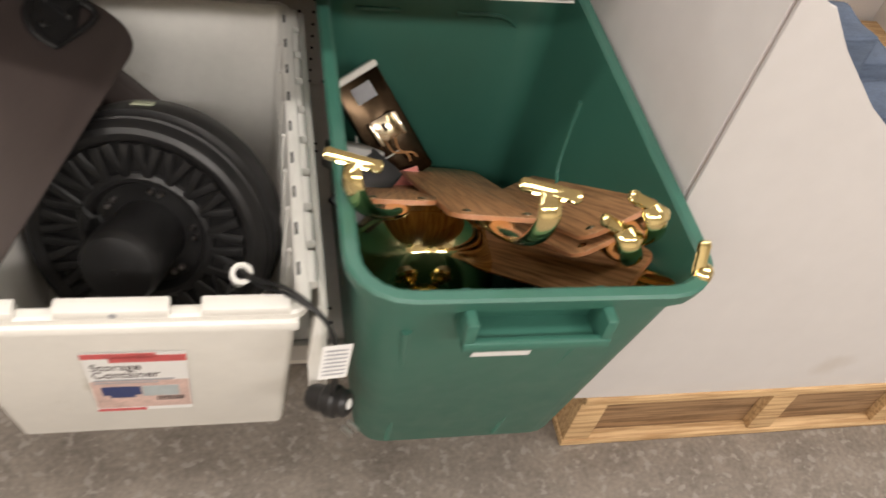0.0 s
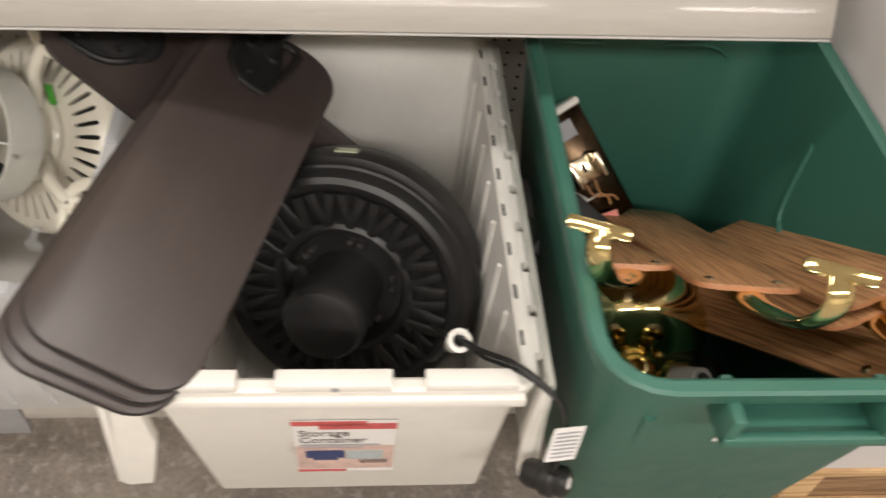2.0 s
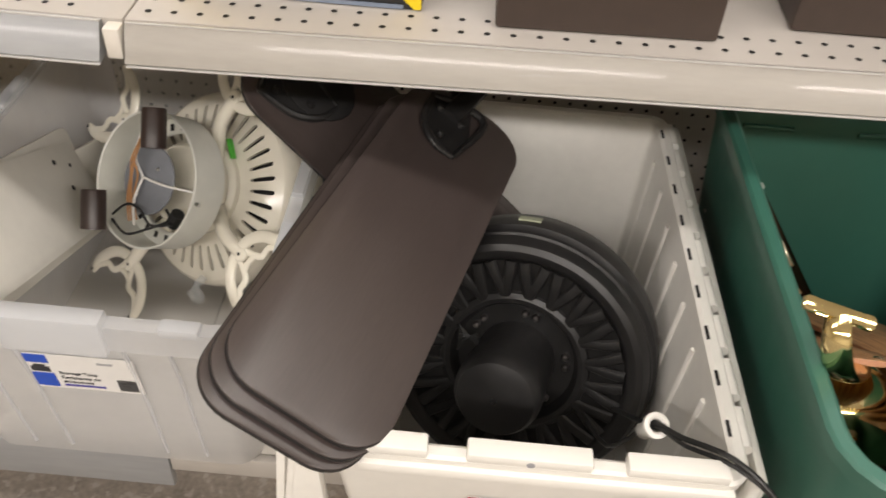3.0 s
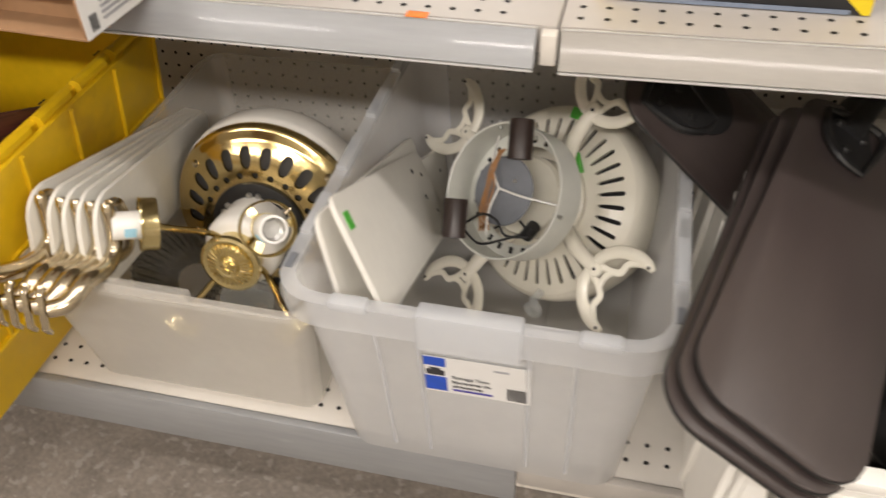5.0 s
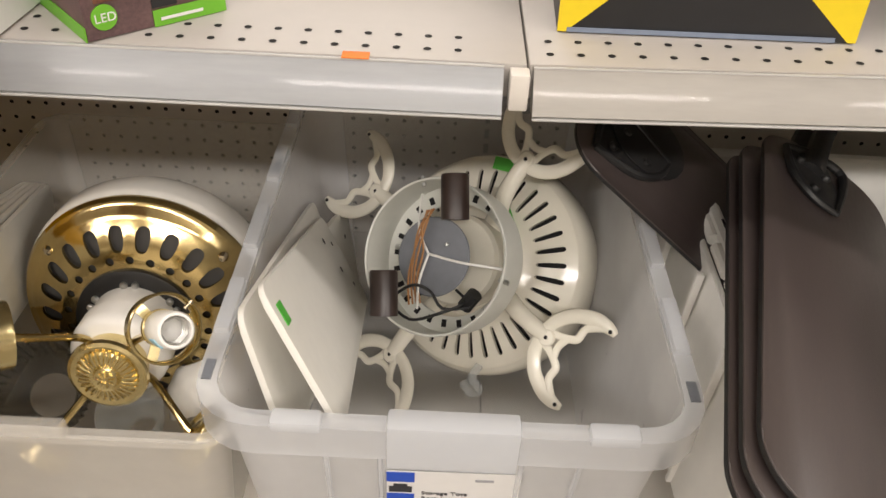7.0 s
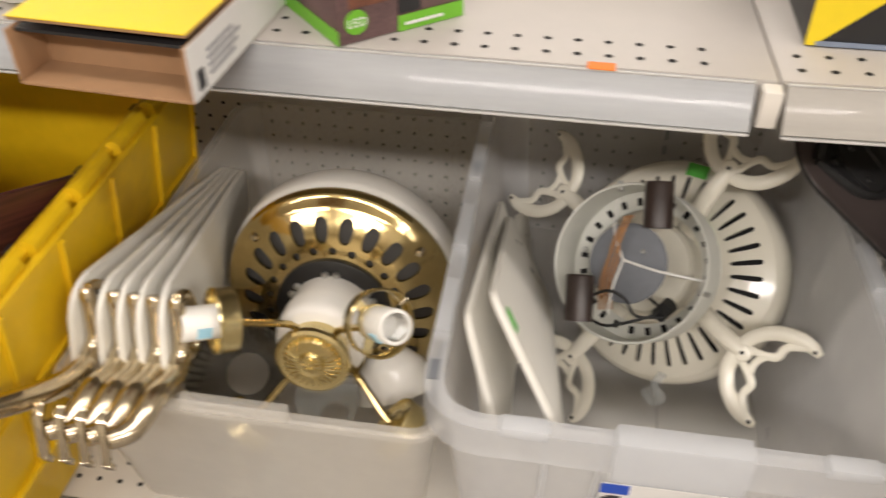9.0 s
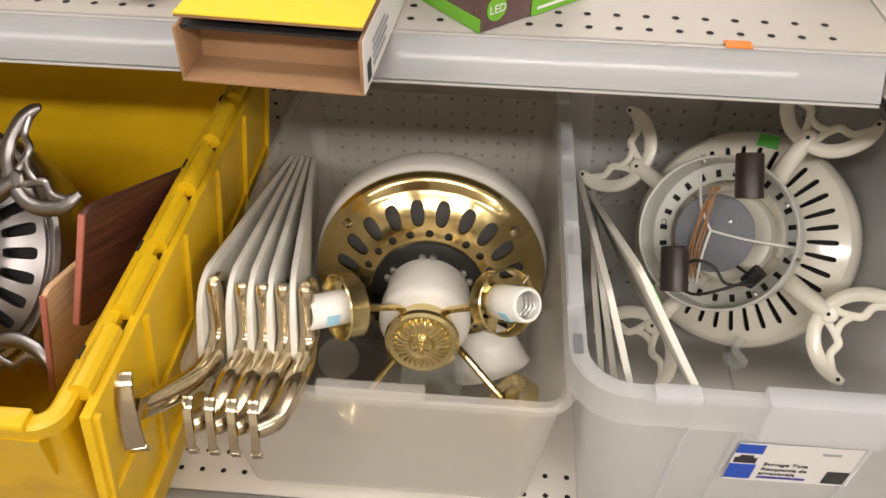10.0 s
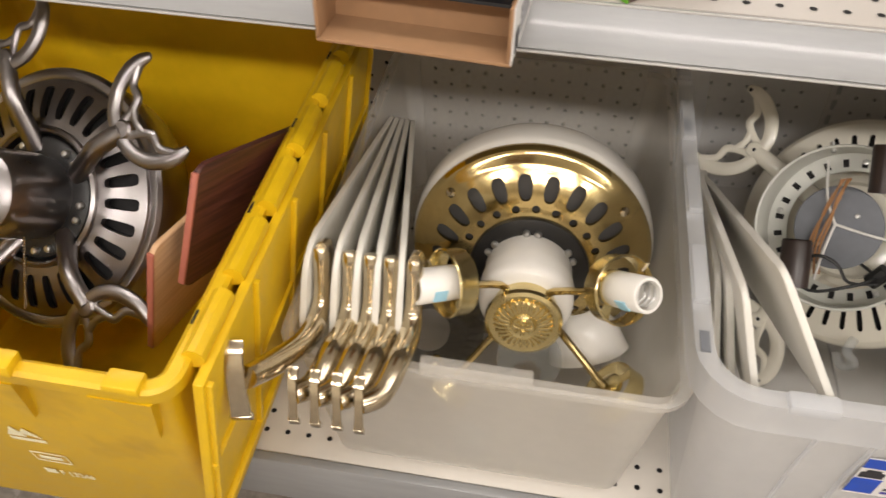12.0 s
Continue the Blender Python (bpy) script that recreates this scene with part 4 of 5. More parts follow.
# rim screws of the pan
bm = bmesh.new()
for a in (94, 214, 334):
    tube([(0.0840 * math.cos(radians(a)), 0.0840 * math.sin(radians(a)), 0.117), (0.0960 * math.cos(radians(a)), 0.0960 * math.sin(radians(a)), 0.117)], 0.0028, bm, 8, smooth=1)
part("rim_screw", bm, M_STEEL, wfan)
bm = bmesh.new()
for k in range(24):
    a = 2 * math.pi * k / 24
    box(bm, (-0.003, 0.072, 0.0), (0.003, 0.081, 0.0008), pose(0, 0, 0.0738, 0, 0, 15 * k))
part("pan_vent", bm, M_HOLE, wfan)
winv = wfan.matrix_world.inverted()
for pw, dw in (((-0.048, 0.113, 0.456), (0.05, -0.62, -0.78)), ((-0.121, 0.052, 0.366), (0.05, -0.62, -0.78))):
    ln = 0.050
    s = part("socket", lathe([(0.0145, -ln), (0.0155, 0.003 - ln), (0.0155, 0.0), (0.0125, 0.0), (0.0125, 0.006 - ln), (0.0001, 0.006 - ln)], 28, m=winv @ axes(pw, dw)), M_SOCKET, wfan, "brown bakelite lamp socket")
bm = bmesh.new()
for k in range(4):
    tube([(0.004 + 0.003 * k, 0.052, 0.134), (-0.006 + 0.004 * k - 0.006 * (k % 2), 0.030, 0.134 + 0.003 * k), (-0.024 + 0.005 * k, 0.002 + 0.006 * (k % 2), 0.128 + 0.003 * (k % 3)), (-0.034 + 0.004 * k, -0.022, 0.125), (-0.040 + 0.005 * k, -0.050, 0.118)], 0.0013, bm, 6)
part("wiring", bm, M_WIREO, wfan, "tan wires")
bm = bmesh.new()
tube([(-0.060, -0.046, 0.128), (-0.034, -0.068, 0.130), (0.0, -0.066, 0.128), (0.030, -0.056, 0.115), (0.016, -0.040, 0.105)], 0.0018, bm, 6)
tube([(-0.056, -0.040, 0.130), (-0.024, -0.030, 0.134), (-0.004, -0.040, 0.130), (0.006, -0.060, 0.124), (0.034, -0.062, 0.112)], 0.0018, bm, 6)
tube([(0.024, -0.060, 0.104), (0.042, -0.048, 0.110)], 0.009, bm, 10, smooth=1)
part("black_wiring", bm, M_WIREB, wfan, "black wires with a pull switch")
bm = bmesh.new()
tube([(-0.006, 0.004, 0.122), (0.034, -0.012, 0.122), (0.082, -0.026, 0.112)], 0.0016, bm, 6)
tube([(-0.006, 0.004, 0.122), (-0.018, -0.026, 0.128), (-0.030, -0.056, 0.118)], 0.0016, bm, 6)
tube([(-0.006, 0.004, 0.122), (-0.012, 0.034, 0.128), (-0.012, 0.076, 0.112)], 0.0016, bm, 6)
part("white_wiring", bm, M_WIREW, wfan, "white wires")
part("tape_mark", boxes(((-0.014, 0.120, 0.0085), (0.012, 0.136, 0.0098)), m=pose(0, 0, 0, 0, 0, -24)), M_TAPE, wfan, "green painter's tape")
part("tape_scrap", boxes(((0.066, 0.018, 0.022), (0.070, 0.046, 0.030)), m=pose(0, 0, 0, 0, 0, 12)), M_TAPE, wfan, "green painter's tape")
bm = bmesh.new()
tube([(-0.005, -0.128, 0.02), (-0.012, -0.142, 0.03), (-0.004, -0.156, 0.028), (-0.020, -0.160, 0.02), (-0.024, -0.146, 0.03)], 0.0055, bm, 8)
part("plastic_knot", bm, M_GLASS, wfan, "knotted clear plastic bag")


def plain_blade(corner, wide, long, w, length, material, label, group, thick=0.006, r=0.016):
    """A blade from its front top corner: wide runs down its end, long runs along it."""
    c, x, y = Vector(corner), Vector(wide).normalized(), Vector(long)
    y = (y - y.dot(x) * x).normalized()
    z = x.cross(y)
    t = thing("fan_blade", Matrix.Translation(c) @ Matrix((x, y, z)).transposed().to_4x4(), label, "fan blade", group)
    pts = [(px + w / 2, py) for px, py in blade_outline(length, w, w * 0.86, r, 0.012)]
    part("board", plank(pts, thick, bev=0.0015), material, t)
    bm = bmesh.new()
    for q in (0.3, 0.7):
        lathe([(0.0032, 0.0006), (0.0001, 0.0007)], 10, bm, Matrix.Translation((w * q, length - 0.035, 0)))
    part("screw_hole", bm, M_HOLE, t)
    return t


for k, (cor, wd) in enumerate((((-0.204, -0.126, 0.553), (0.50, -0.36, -0.79)), ((-0.224, -0.122, 0.520), (0.30, -0.30, -0.90)), ((-0.222, -0.070, 0.480), (0.22, -0.35, -0.90)), ((-0.226, -0.050, 0.462), (0.18, -0.32, -0.92)))):
    t = plain_blade(cor, wd, (0.04 + 0.02 * k, 0.85, -0.53 + 0.05 * k), 0.138, 0.37, M_WBLADE, "white laminate fan blade standing on its edge in the tote", "white fan blades")
    if k == 0:
        part("tape_mark", boxes(((0.020, 0.011, 0.0004), (0.040, 0.026, 0.0012))), M_TAPE, t, "green painter's tape")
        bm = bmesh.new()
        for q in ((0.03, 0.30), (0.07, 0.31)):
            lathe([(0.004, 0.0008), (0.0001, 0.0009)], 10, bm, Matrix.Translation((q[0], q[1], 0)))
        part("screw_hole", bm, M_HOLE, t)


# ---- low milky bin with the brass and white fan ----
BX0, BX1, BY0, BY1, BZ = -0.618, -0.248, -0.146, 0.400, 0.396
low = thing("storage_bin", pose(0, 0, 0), "low milky translucent plastic bin holding a white and brass fan", "bin")
walls = part("body", tote_shell((BX0, BX1, BY0, BY1), (-0.592, -0.272, -0.112, 0.365), Z0 + 0.001, BZ, 0.003, 0.026, lip=0.010, lipz=0.012), M_MILKY, low)
hazed_walls(walls, BX0, BX1, BY0, M_MILKFRONT, M_MILKSIDE)
part("front_tab", boxes(((-0.488, BY0 - 0.012, BZ - 0.004), (-0.384, BY0 + 0.002, BZ + 0.012)), bev=0.003), M_MILKY, low)

brass = thing("ceiling_fan_motor", axes((-0.402, 0.100, 0.320), (0.02, -0.97, 0.16)) @ Matrix.Diagonal((0.965, 0.965, 0.965, 1)), "white ceiling fan motor with a pierced polished brass face", "ceiling fan")
part("housing", lathe([(0.05, -0.078), (0.122, -0.074), (0.143, -0.064), (0.1485, -0.050), (0.1485, -0.020), (0.146, -0.014), (0.140, -0.008)], 72), M_WENAMEL, brass)
zb = lambda r: 0.004 + 0.030 * math.sin(max(0, min(1, (0.140 - r) / 0.07)) * math.pi / 2)
part("brass_rim", lathe([(0.1405, -0.012), (0.1445, -0.008), (0.1450, -0.003), (0.1415, 0.003), (0.136, 0.005), (0.131, 0.011), (0.1265, 0.013), (0.124, zb(0.124))], 80), M_BRASS, brass)
part("brass_face", slotted_face(22, 0.0880, 0.1242, 0.0900, 0.1190, 0.56, zb, 0.005, K=24, power=2.6), M_BRASS, brass)
part("brass_collar", slotted_face(22, 0.0700, 0.0882, 0.0765, 0.0860, 0.42, zb, 0.004, K=16, power=2, start=math.pi / 22), M_BRASS, brass)
part("vent_dark", lathe([(0.124, 0.002), (0.06, 0.020)], 48), mat("motor_grey", (0.09, 0.085, 0.08), 0.6), brass, "dark grey motor behind the slots")
part("hub_plate", lathe([(0.0715, 0.030), (0.0705, 0.0385), (0.067, 0.040), (0.044, 0.042), (0.0001, 0.042)], 64), M_BLACK, brass, "black hub plate")
bm = bmesh.new()
for a in (84, 98, 24, 38, 142, 156, -20, 200):
    lathe([(0.0001, 0.0465), (0.003, 0.046), (0.0045, 0.044), (0.0045, 0.040)], 10, bm, Matrix.Translation((0.054 * math.cos(radians(a)), 0.054 * math.sin(radians(a)), 0)))
part("screw", bm, M_STEEL, brass)
bm = bmesh.new()
for a in (38, 142, 255):
    lathe([(0.0001, 0.017), (0.004, 0.016), (0.0065, 0.012), (0.0065, 0.004)], 12, bm, Matrix.Translation((0.127 * math.cos(radians(a)), 0.127 * math.sin(radians(a)), 0)))
part("face_screw", bm, M_ABRASS, brass)
part("neck", lathe([(0.0515, 0.036), (0.0515, 0.070), (0.0500, 0.0712), (0.0500, 0.0724), (0.0540, 0.0740), (0.0540, 0.096), (0.0520, 0.104), (0.046, 0.110), (0.034, 0.113), (0.030, 0.115)], 56), M_WENAMEL, brass, "white switch housing")
part("kit_cap", lathe([(0.036, 0.108), (0.037, 0.126), (0.041, 0.130), (0.043, 0.134), (0.042, 0.139), (0.038, 0.141), (0.030, 0.139), (0.028, 0.142), (0.018, 0.145), (0.014, 0.143), (0.012, 0.146), (0.0001, 0.148)], 56), M_PALEB, brass, "embossed brass cap")
bm = bmesh.new()
for k in range(28):
    a = 2 * math.pi * k / 28
    tube([(0.017 * math.cos(a), 0.017 * math.sin(a), 0.1450), (0.024 * math.cos(a), 0.024 * math.sin(a), 0.1440), (0.0315 * math.cos(a), 0.0315 * math.sin(a), 0.1405)], [0.0010, 0.0016, 0.0020], bm, 6, smooth=1)
for k in range(8):
    a = 2 * math.pi * k / 8
    tube([(0.003 * math.cos(a), 0.003 * math.sin(a), 0.1480), (0.010 * math.cos(a), 0.010 * math.sin(a), 0.1470)], [0.0014, 0.0026], bm, 6, smooth=1)
part("cap_flute", bm, M_PALEB, brass)
LIT = (("l", (-0.466, -0.066, 0.427), (-0.80, -0.55, 0.24)), ("r", (-0.320, -0.060, 0.440), (0.55, -0.62, 0.55)), ("b", (-0.470, -0.055, 0.262), (-0.6, -0.5, -0.6)), ("c", (-0.304, -0.072, 0.304), (0.75, -0.1, -0.65)))
binv = brass.matrix_world.inverted()
for nm, p, d in LIT:
    p, d = binv @ Vector(p), (binv.to_3x3() @ Vector(d)).normalized()
    u = Vector((p.x, p.y, 0)).normalized()
    arm = part("lamp_arm", tube([u * 0.030 + Vector((0, 0, 0.119)), u * 0.046 + Vector((0, 0, 0.121)), (u * 0.046 + Vector((0, 0, 0.121))).lerp(p, 0.80) + Vector((0, 0, 0.004)), p - d * 0.004], 0.0043, None, 10, smooth=3), M_BRASS, brass)
    m = Matrix.Translation(p) @ axes((0, 0, 0), d).to_3x3().to_4x4()
    bm = lathe([(0.0330, -0.004), (0.0338, -0.002), (0.0338, 0.014), (0.0352, 0.0160), (0.0338, 0.0178), (0.0322, 0.015), (0.0322, -0.003), (0.0330, -0.004)], 40, m=m)
    lathe([(0.0001, -0.005), (0.012, -0.005), (0.0185, -0.003), (0.0185, 0.002), (0.0001, 0.003)], 28, bm, m)
    for q in (0, 120, 240):
        box(bm, (0.012, -0.005, -0.0035), (0.0332, 0.005, -0.0015), m @ pose(0, 0, 0, 0, 0, q))
    cup = part("shade_holder", bm, M_PALEB, brass)
    if nm in "lr":
        part("socket", lathe([(0.0165, 0.002), (0.0178, 0.008), (0.0178, 0.048), (0.0165, 0.050), (0.0140, 0.050), (0.0135, 0.024), (0.0001, 0.022)], 28, m=m), M_PORC, cup, "white porcelain screw socket")
        bm = bmesh.new()
        tube([Vector((0.0128 * math.cos(a * 0.9), 0.0128 * math.sin(a * 0.9), 0.026 + a * 0.0010)) for a in range(22)], 0.0011, bm, 5, m, smooth=1)
        part("socket_thread", bm, M_STEEL, cup)
        part("socket_print", boxes(((-0.006, 0.0172, 0.022), (0.006, 0.0184, 0.036)), m=m), M_STICK, cup, "pale blue printed mark")
        tube_bm = tube([Vector((0, -0.026, 0.016)), Vector((0, -0.036, 0.016))], 0.0022, None, 8, m, smooth=1)
        part("thumb_screw", tube_bm, M_ABRASS, cup)

# glass shades and a spare white canopy at the bottom of the bin
solo("glass_shade", lathe([(0.026, 0.0), (0.030, 0.012), (0.048, 0.040), (0.058, 0.085), (0.0575, 0.088), (0.0545, 0.085), (0.044, 0.040), (0.026, 0.014)], 40), M_GLASS, "clear glass lamp shade lying in the bin", "lamp shade", axes((-0.388, -0.008, 0.225), (0.0, -0.35, 0.93)) @ Matrix.Diagonal((0.62, 0.62, 0.75, 1)))
t = thing("glass_shade", axes((-0.505, 0.012, 0.262), (0.15, -0.6, 0.8)), "smoky ribbed glass lamp shade lying in the bin", "lamp shade")
part("glass", lathe([(0.026, -0.05), (0.046, -0.03), (0.056, 0.02), (0.057, 0.05), (0.054, 0.05), (0.052, 0.02), (0.026, -0.046)], 44), M_SMOKE, t)
bm = bmesh.new()
for k in range(36):
    a = 2 * math.pi * k / 36
    tube([(0.0475 * math.cos(a), 0.0475 * math.sin(a), -0.028), (0.0572 * math.cos(a), 0.0572 * math.sin(a), 0.02), (0.0580 * math.cos(a), 0.0580 * math.sin(a), 0.05)], 0.0016, bm, 5, smooth=1)
part("glass_rib", bm, M_SMOKE, t)
solo("ceiling_canopy", lathe([(0.020, 0.0), (0.030, 0.002), (0.050, 0.02), (0.058, 0.05), (0.060, 0.055), (0.057, 0.055), (0.047, 0.02), (0.020, 0.006)], 40), M_WENAMEL, "white enamelled fan ceiling canopy lying in the bin", "fan canopy", axes((-0.338, 0.052, 0.282), (0.35, -0.50, -0.80)) @ Matrix.Diagonal((0.80, 0.80, 0.95, 1)))
solo("glass_shade", lathe([(0.0001, -0.02), (0.012, -0.018), (0.020, -0.006), (0.021, 0.006), (0.016, 0.016), (0.008, 0.02), (0.0001, 0.021)], 32), M_GLASS, "small clear glass cup near the bin front", "lamp shade", axes((-0.441, -0.088, 0.200), (0.0, -0.9, 0.35)))

# five white blades on edge, each with an antique brass iron
for k, x in enumerate((-0.600, -0.572, -0.552, -0.533, -0.511)):
    front = Vector((x, -0.098, 0.482))
    rear = Vector((-0.600 + 0.006 * k, 0.29, 0.376))
    y = (rear - front).normalized()
    down = Vector((-0.05, 0, -1))
    xx = (down - down.dot(y) * y).normalized()
    z = xx.cross(y)
    t = thing("fan_blade", Matrix.Translation(front) @ Matrix((xx, y, z)).transposed().to_4x4(), "white fan blade on edge with an antique brass iron", "fan blade", "white blades with brass irons")
    part("board", plank([(px + 0.063, py) for px, py in blade_outline(0.40, 0.118, 0.105, 0.034, 0.02, 7)], 0.006, bev=0.0015), M_WBLADE, t)
    # cast iron: a rod down the face, then a swelling arm over the bin's rim to a flat mounting bar
    inv = t.matrix_world.inverted()
    rod = [(x + 0.006, -0.086, 0.468), (x + 0.0068, -0.089, 0.461), (x + 0.007, -0.092, 0.440), (x + 0.007, -0.100, 0.412)]
    if k == 0:
        path = rod + [(-0.594, -0.126, 0.402), (-0.598, -0.160, 0.412), (-0.607, -0.206, 0.440), (-0.613, -0.238, 0.463)]
    else:
        ex = -0.5875 + 0.0195 * (k - 1)
        path = rod + [(x + 0.007, -0.124, 0.402), (x + 0.004, -0.158, 0.409), (x * 0.75 + ex * 0.25, -0.190, 0.402), (ex - 0.002, -0.206, 0.404)]
    iron = part("blade_iron", tube([inv @ Vector(p) for p in path], [0.0060, 0.0080, 0.0082, 0.0088, 0.0108, 0.0115, 0.0112, 0.0095], None, 16, smooth=6), M_ABRASS, t, "antique brass blade iron")
    if k in (0, 4):
        loop = [(x + 0.006, -0.084, 0.466), (x + 0.006, -0.068, 0.456), (x + 0.006, -0.062, 0.432), (x + 0.006, -0.066, 0.408), (x + 0.006, -0.078, 0.390), (x + 0.006, -0.104, 0.396)]
        part("loop", tube([inv @ Vector(p) for p in loop], [0.005, 0.006, 0.0055, 0.0055, 0.006, 0.007], None, 10), M_ABRASS, iron)
        cross = [(x + 0.006, -0.092, 0.428), (x + 0.006, -0.078, 0.420), (x + 0.006, -0.064, 0.424)]
        part("web", tube([inv @ Vector(p) for p in cross], [0.0035, 0.003, 0.0035], None, 8), M_ABRASS, iron)
    mm = inv @ (Matrix.Translation((ex, -0.216, 0.409)) @ pose(0, 0, 0, 72, 0, 4) if k else Matrix.Translation((-0.619, -0.246, 0.460)) @ pose(0, 0, 0, 76, 0, 14))
    bl, bw = (0.023, 0.0042) if k else (0.033, 0.0085)
    bm = plank([(-bw, -bl), (bw, -bl), (bw * 0.82, 0.0), (bw, bl), (-bw, bl), (-bw * 0.82, 0.0)], 0.0050, m=mm, bev=0.0008)
    for s in (1, -1):
        box(bm, (-bw * 1.07, -0.001, -0.0050), (bw * 1.07, 0.011, 0.0), mm @ Matrix.Translation((0, s * (bl - 0.0005), 0)) @ pose(0, 0, 0, -s * 38, 0, 0) @ Matrix.Diagonal((1, s, 1, 1)), 0.0008)
    bmesh.ops.recalc_face_normals(bm, faces=bm.faces)
    part("mount_bar", bm, M_ABRASS, iron)


# ---- yellow tote ----
YX0, YX1, YY0, YY1, YZ = -1.090, -0.652, -0.288, 0.262, 0.512
yel = thing("yellow_tote", pose(0, 0, 0), "yellow plastic attached-lid tote with its lid hanging open", "tote")
part("body", tote_shell((YX0, YX1, YY0, YY1), (-1.055, -0.682, -0.225, 0.225), Z0 + 0.001, YZ, 0.004, 0.014, lip=0.012, lipz=0.018), M_YELLOW, yel)
bm = boxes(((-0.90, YY0 - 0.014, YZ - 0.004), (-0.762, YY0 + 0.004, YZ + 0.008)), ((-0.692, YY0 - 0.014, YZ - 0.004), (-0.664, YY0 + 0.004, YZ + 0.005)), ((-1.0, YY0 - 0.014, YZ - 0.004), (-0.93, YY0 + 0.004, YZ + 0.006)), bev=0.002)
part("rim_tab", bm, M_YELLOW, yel)
for gx in (-0.680, -0.790, -0.955):
    bm = bmesh.new()
    vs = [bm.verts.new(p) for p in ((gx - 0.030, YY0 - 0.010, YZ - 0.018), (gx + 0.020, YY0 - 0.010, YZ - 0.018), (gx + 0.020, YY0 + 0.014, YZ - 0.018), (gx - 0.030, YY0 + 0.014, YZ - 0.018), (gx - 0.004, YY0 + 0.014, YZ - 0.100), (gx - 0.001, YY0 + 0.014, YZ - 0.100), (gx - 0.001, YY0 + 0.026, YZ - 0.100), (gx - 0.004, YY0 + 0.026, YZ - 0.100))]
    for q in ((0, 1, 2, 3), (4, 5, 6, 7), (0, 1, 5, 4), (1, 2, 6, 5), (2, 3, 7, 6), (3, 0, 4, 7)):
        bm.faces.new([vs[i] for i in q])
    part("gusset", bm, M_YELLOW, yel)
xa = YX1 + 0.013
bm = bmesh.new()
for k in range(6):
    y = -0.262 + k * 0.087
    tube([(xa, y, YZ - 0.002), (xa, y + 0.066, YZ - 0.002)], 0.0095, bm, 10, smooth=1)
part("hinge", bm, M_YELLOW, yel)
bm = boxes(*[((xa - 0.0108, -0.236 + k * 0.130, YZ + 0.0065), (xa - 0.0088, -0.222 + k * 0.130, YZ + 0.0076)) for k in range(4)])
part("hinge_slot", bm, M_HOLE, yel)
lm = Matrix.Translation((xa + 0.010, 0, YZ - 0.006)) @ pose(0, 0, 0, 0, 7, 0)
lid = part("lid_half", boxes(((-0.004, -0.282, -0.215), (0.005, 0.262, 0.0)), bev=0.002, m=lm), M_YELLOW, yel, "yellow lid half hanging open")
bm = boxes(*([((0.004, -0.278 + k * 0.107, -0.212), (0.010, -0.272 + k * 0.107, -0.004)) for k in range(6)] + [((0.004, -0.280, -0.120), (0.009, 0.26, -0.114)), ((0.004, -0.282, -0.215), (0.011, 0.26, -0.208))]), m=lm, bev=0.001)
part("lid_rib", bm, M_YELLOW, lid)
mk = thing("print", Matrix.Translation((-0.838, -0.2632, 0.374)) @ pose(0, 0, 0, 100.3, 0, 0) @ Matrix.Diagonal((0.66, 0.98, 1, 1)), "", "")
mk.parent = yel
bm = bmesh.new()
for tri in (((-0.010, -0.02), (0.004, 0.0), (0.018, -0.02)), ((0.012, -0.012), (0.022, 0.0), (0.040, -0.02))):
    plank(tri, 0.0005, bm, Matrix.Translation((0, 0, 0.001)))
box(bm, (-0.010, -0.030, 0.0005), (0.042, -0.024, 0.001))
for x0, y0, x1, y1 in ((-0.004, -0.060, 0.050, -0.0585), (-0.004, -0.080, 0.050, -0.0785), (-0.004, -0.080, -0.0025, -0.0585), (0.0485, -0.080, 0.050, -0.0585), (0.006, -0.073, 0.040, -0.066), (-0.010, -0.114, 0.008, -0.103)):
    box(bm, (x0, y0, 0.0005), (x1, y1, 0.001))
part("mark", bm, M_FAINT, mk)
words(mk, "F 13246", 0.014, -0.114, 0.0165, M_FAINT)

sfan = thing("ceiling_fan_motor", axes((-0.9280, 0.0040, 0.3990), (-0.22, -0.72, 0.645)), "brushed nickel ceiling fan motor with blade irons and light kit", "ceiling fan")
zs = lambda r: 0.004 + 0.014 * math.sin(max(0, min(1, (0.130 - r) / 0.05)) * math.pi / 2)
part("housing", lathe([(0.05, -0.090), (0.112, -0.084), (0.130, -0.066), (0.1375, -0.036), (0.1405, -0.022), (0.1405, -0.010), (0.1435, -0.007), (0.1435, -0.001), (0.140, 0.003), (0.134, 0.0035), (0.1305, 0.0015), (0.1285, zs(0.1285))], 80), M_NICKEL, sfan)
part("vent_face", slotted_face(27, 0.076, 0.1290, 0.0855, 0.1215, 0.52, zs, 0.007, K=24, power=4.5), M_NICKEL, sfan)
# black backing sheet, painted shade seen through the nickel slots
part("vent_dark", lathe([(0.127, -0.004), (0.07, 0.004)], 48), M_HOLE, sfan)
part("inner_ring", lathe([(0.0775, 0.016), (0.0770, 0.0225), (0.0735, 0.0245), (0.0705, 0.022), (0.069, 0.008)], 64), M_NICKEL, sfan)
part("hub_plate", lathe([(0.070, 0.004), (0.0665, 0.010), (0.0655, 0.018), (0.062, 0.020), (0.044, 0.020)], 64), M_BLACK, sfan, "black hub plate")
bm = bmesh.new()
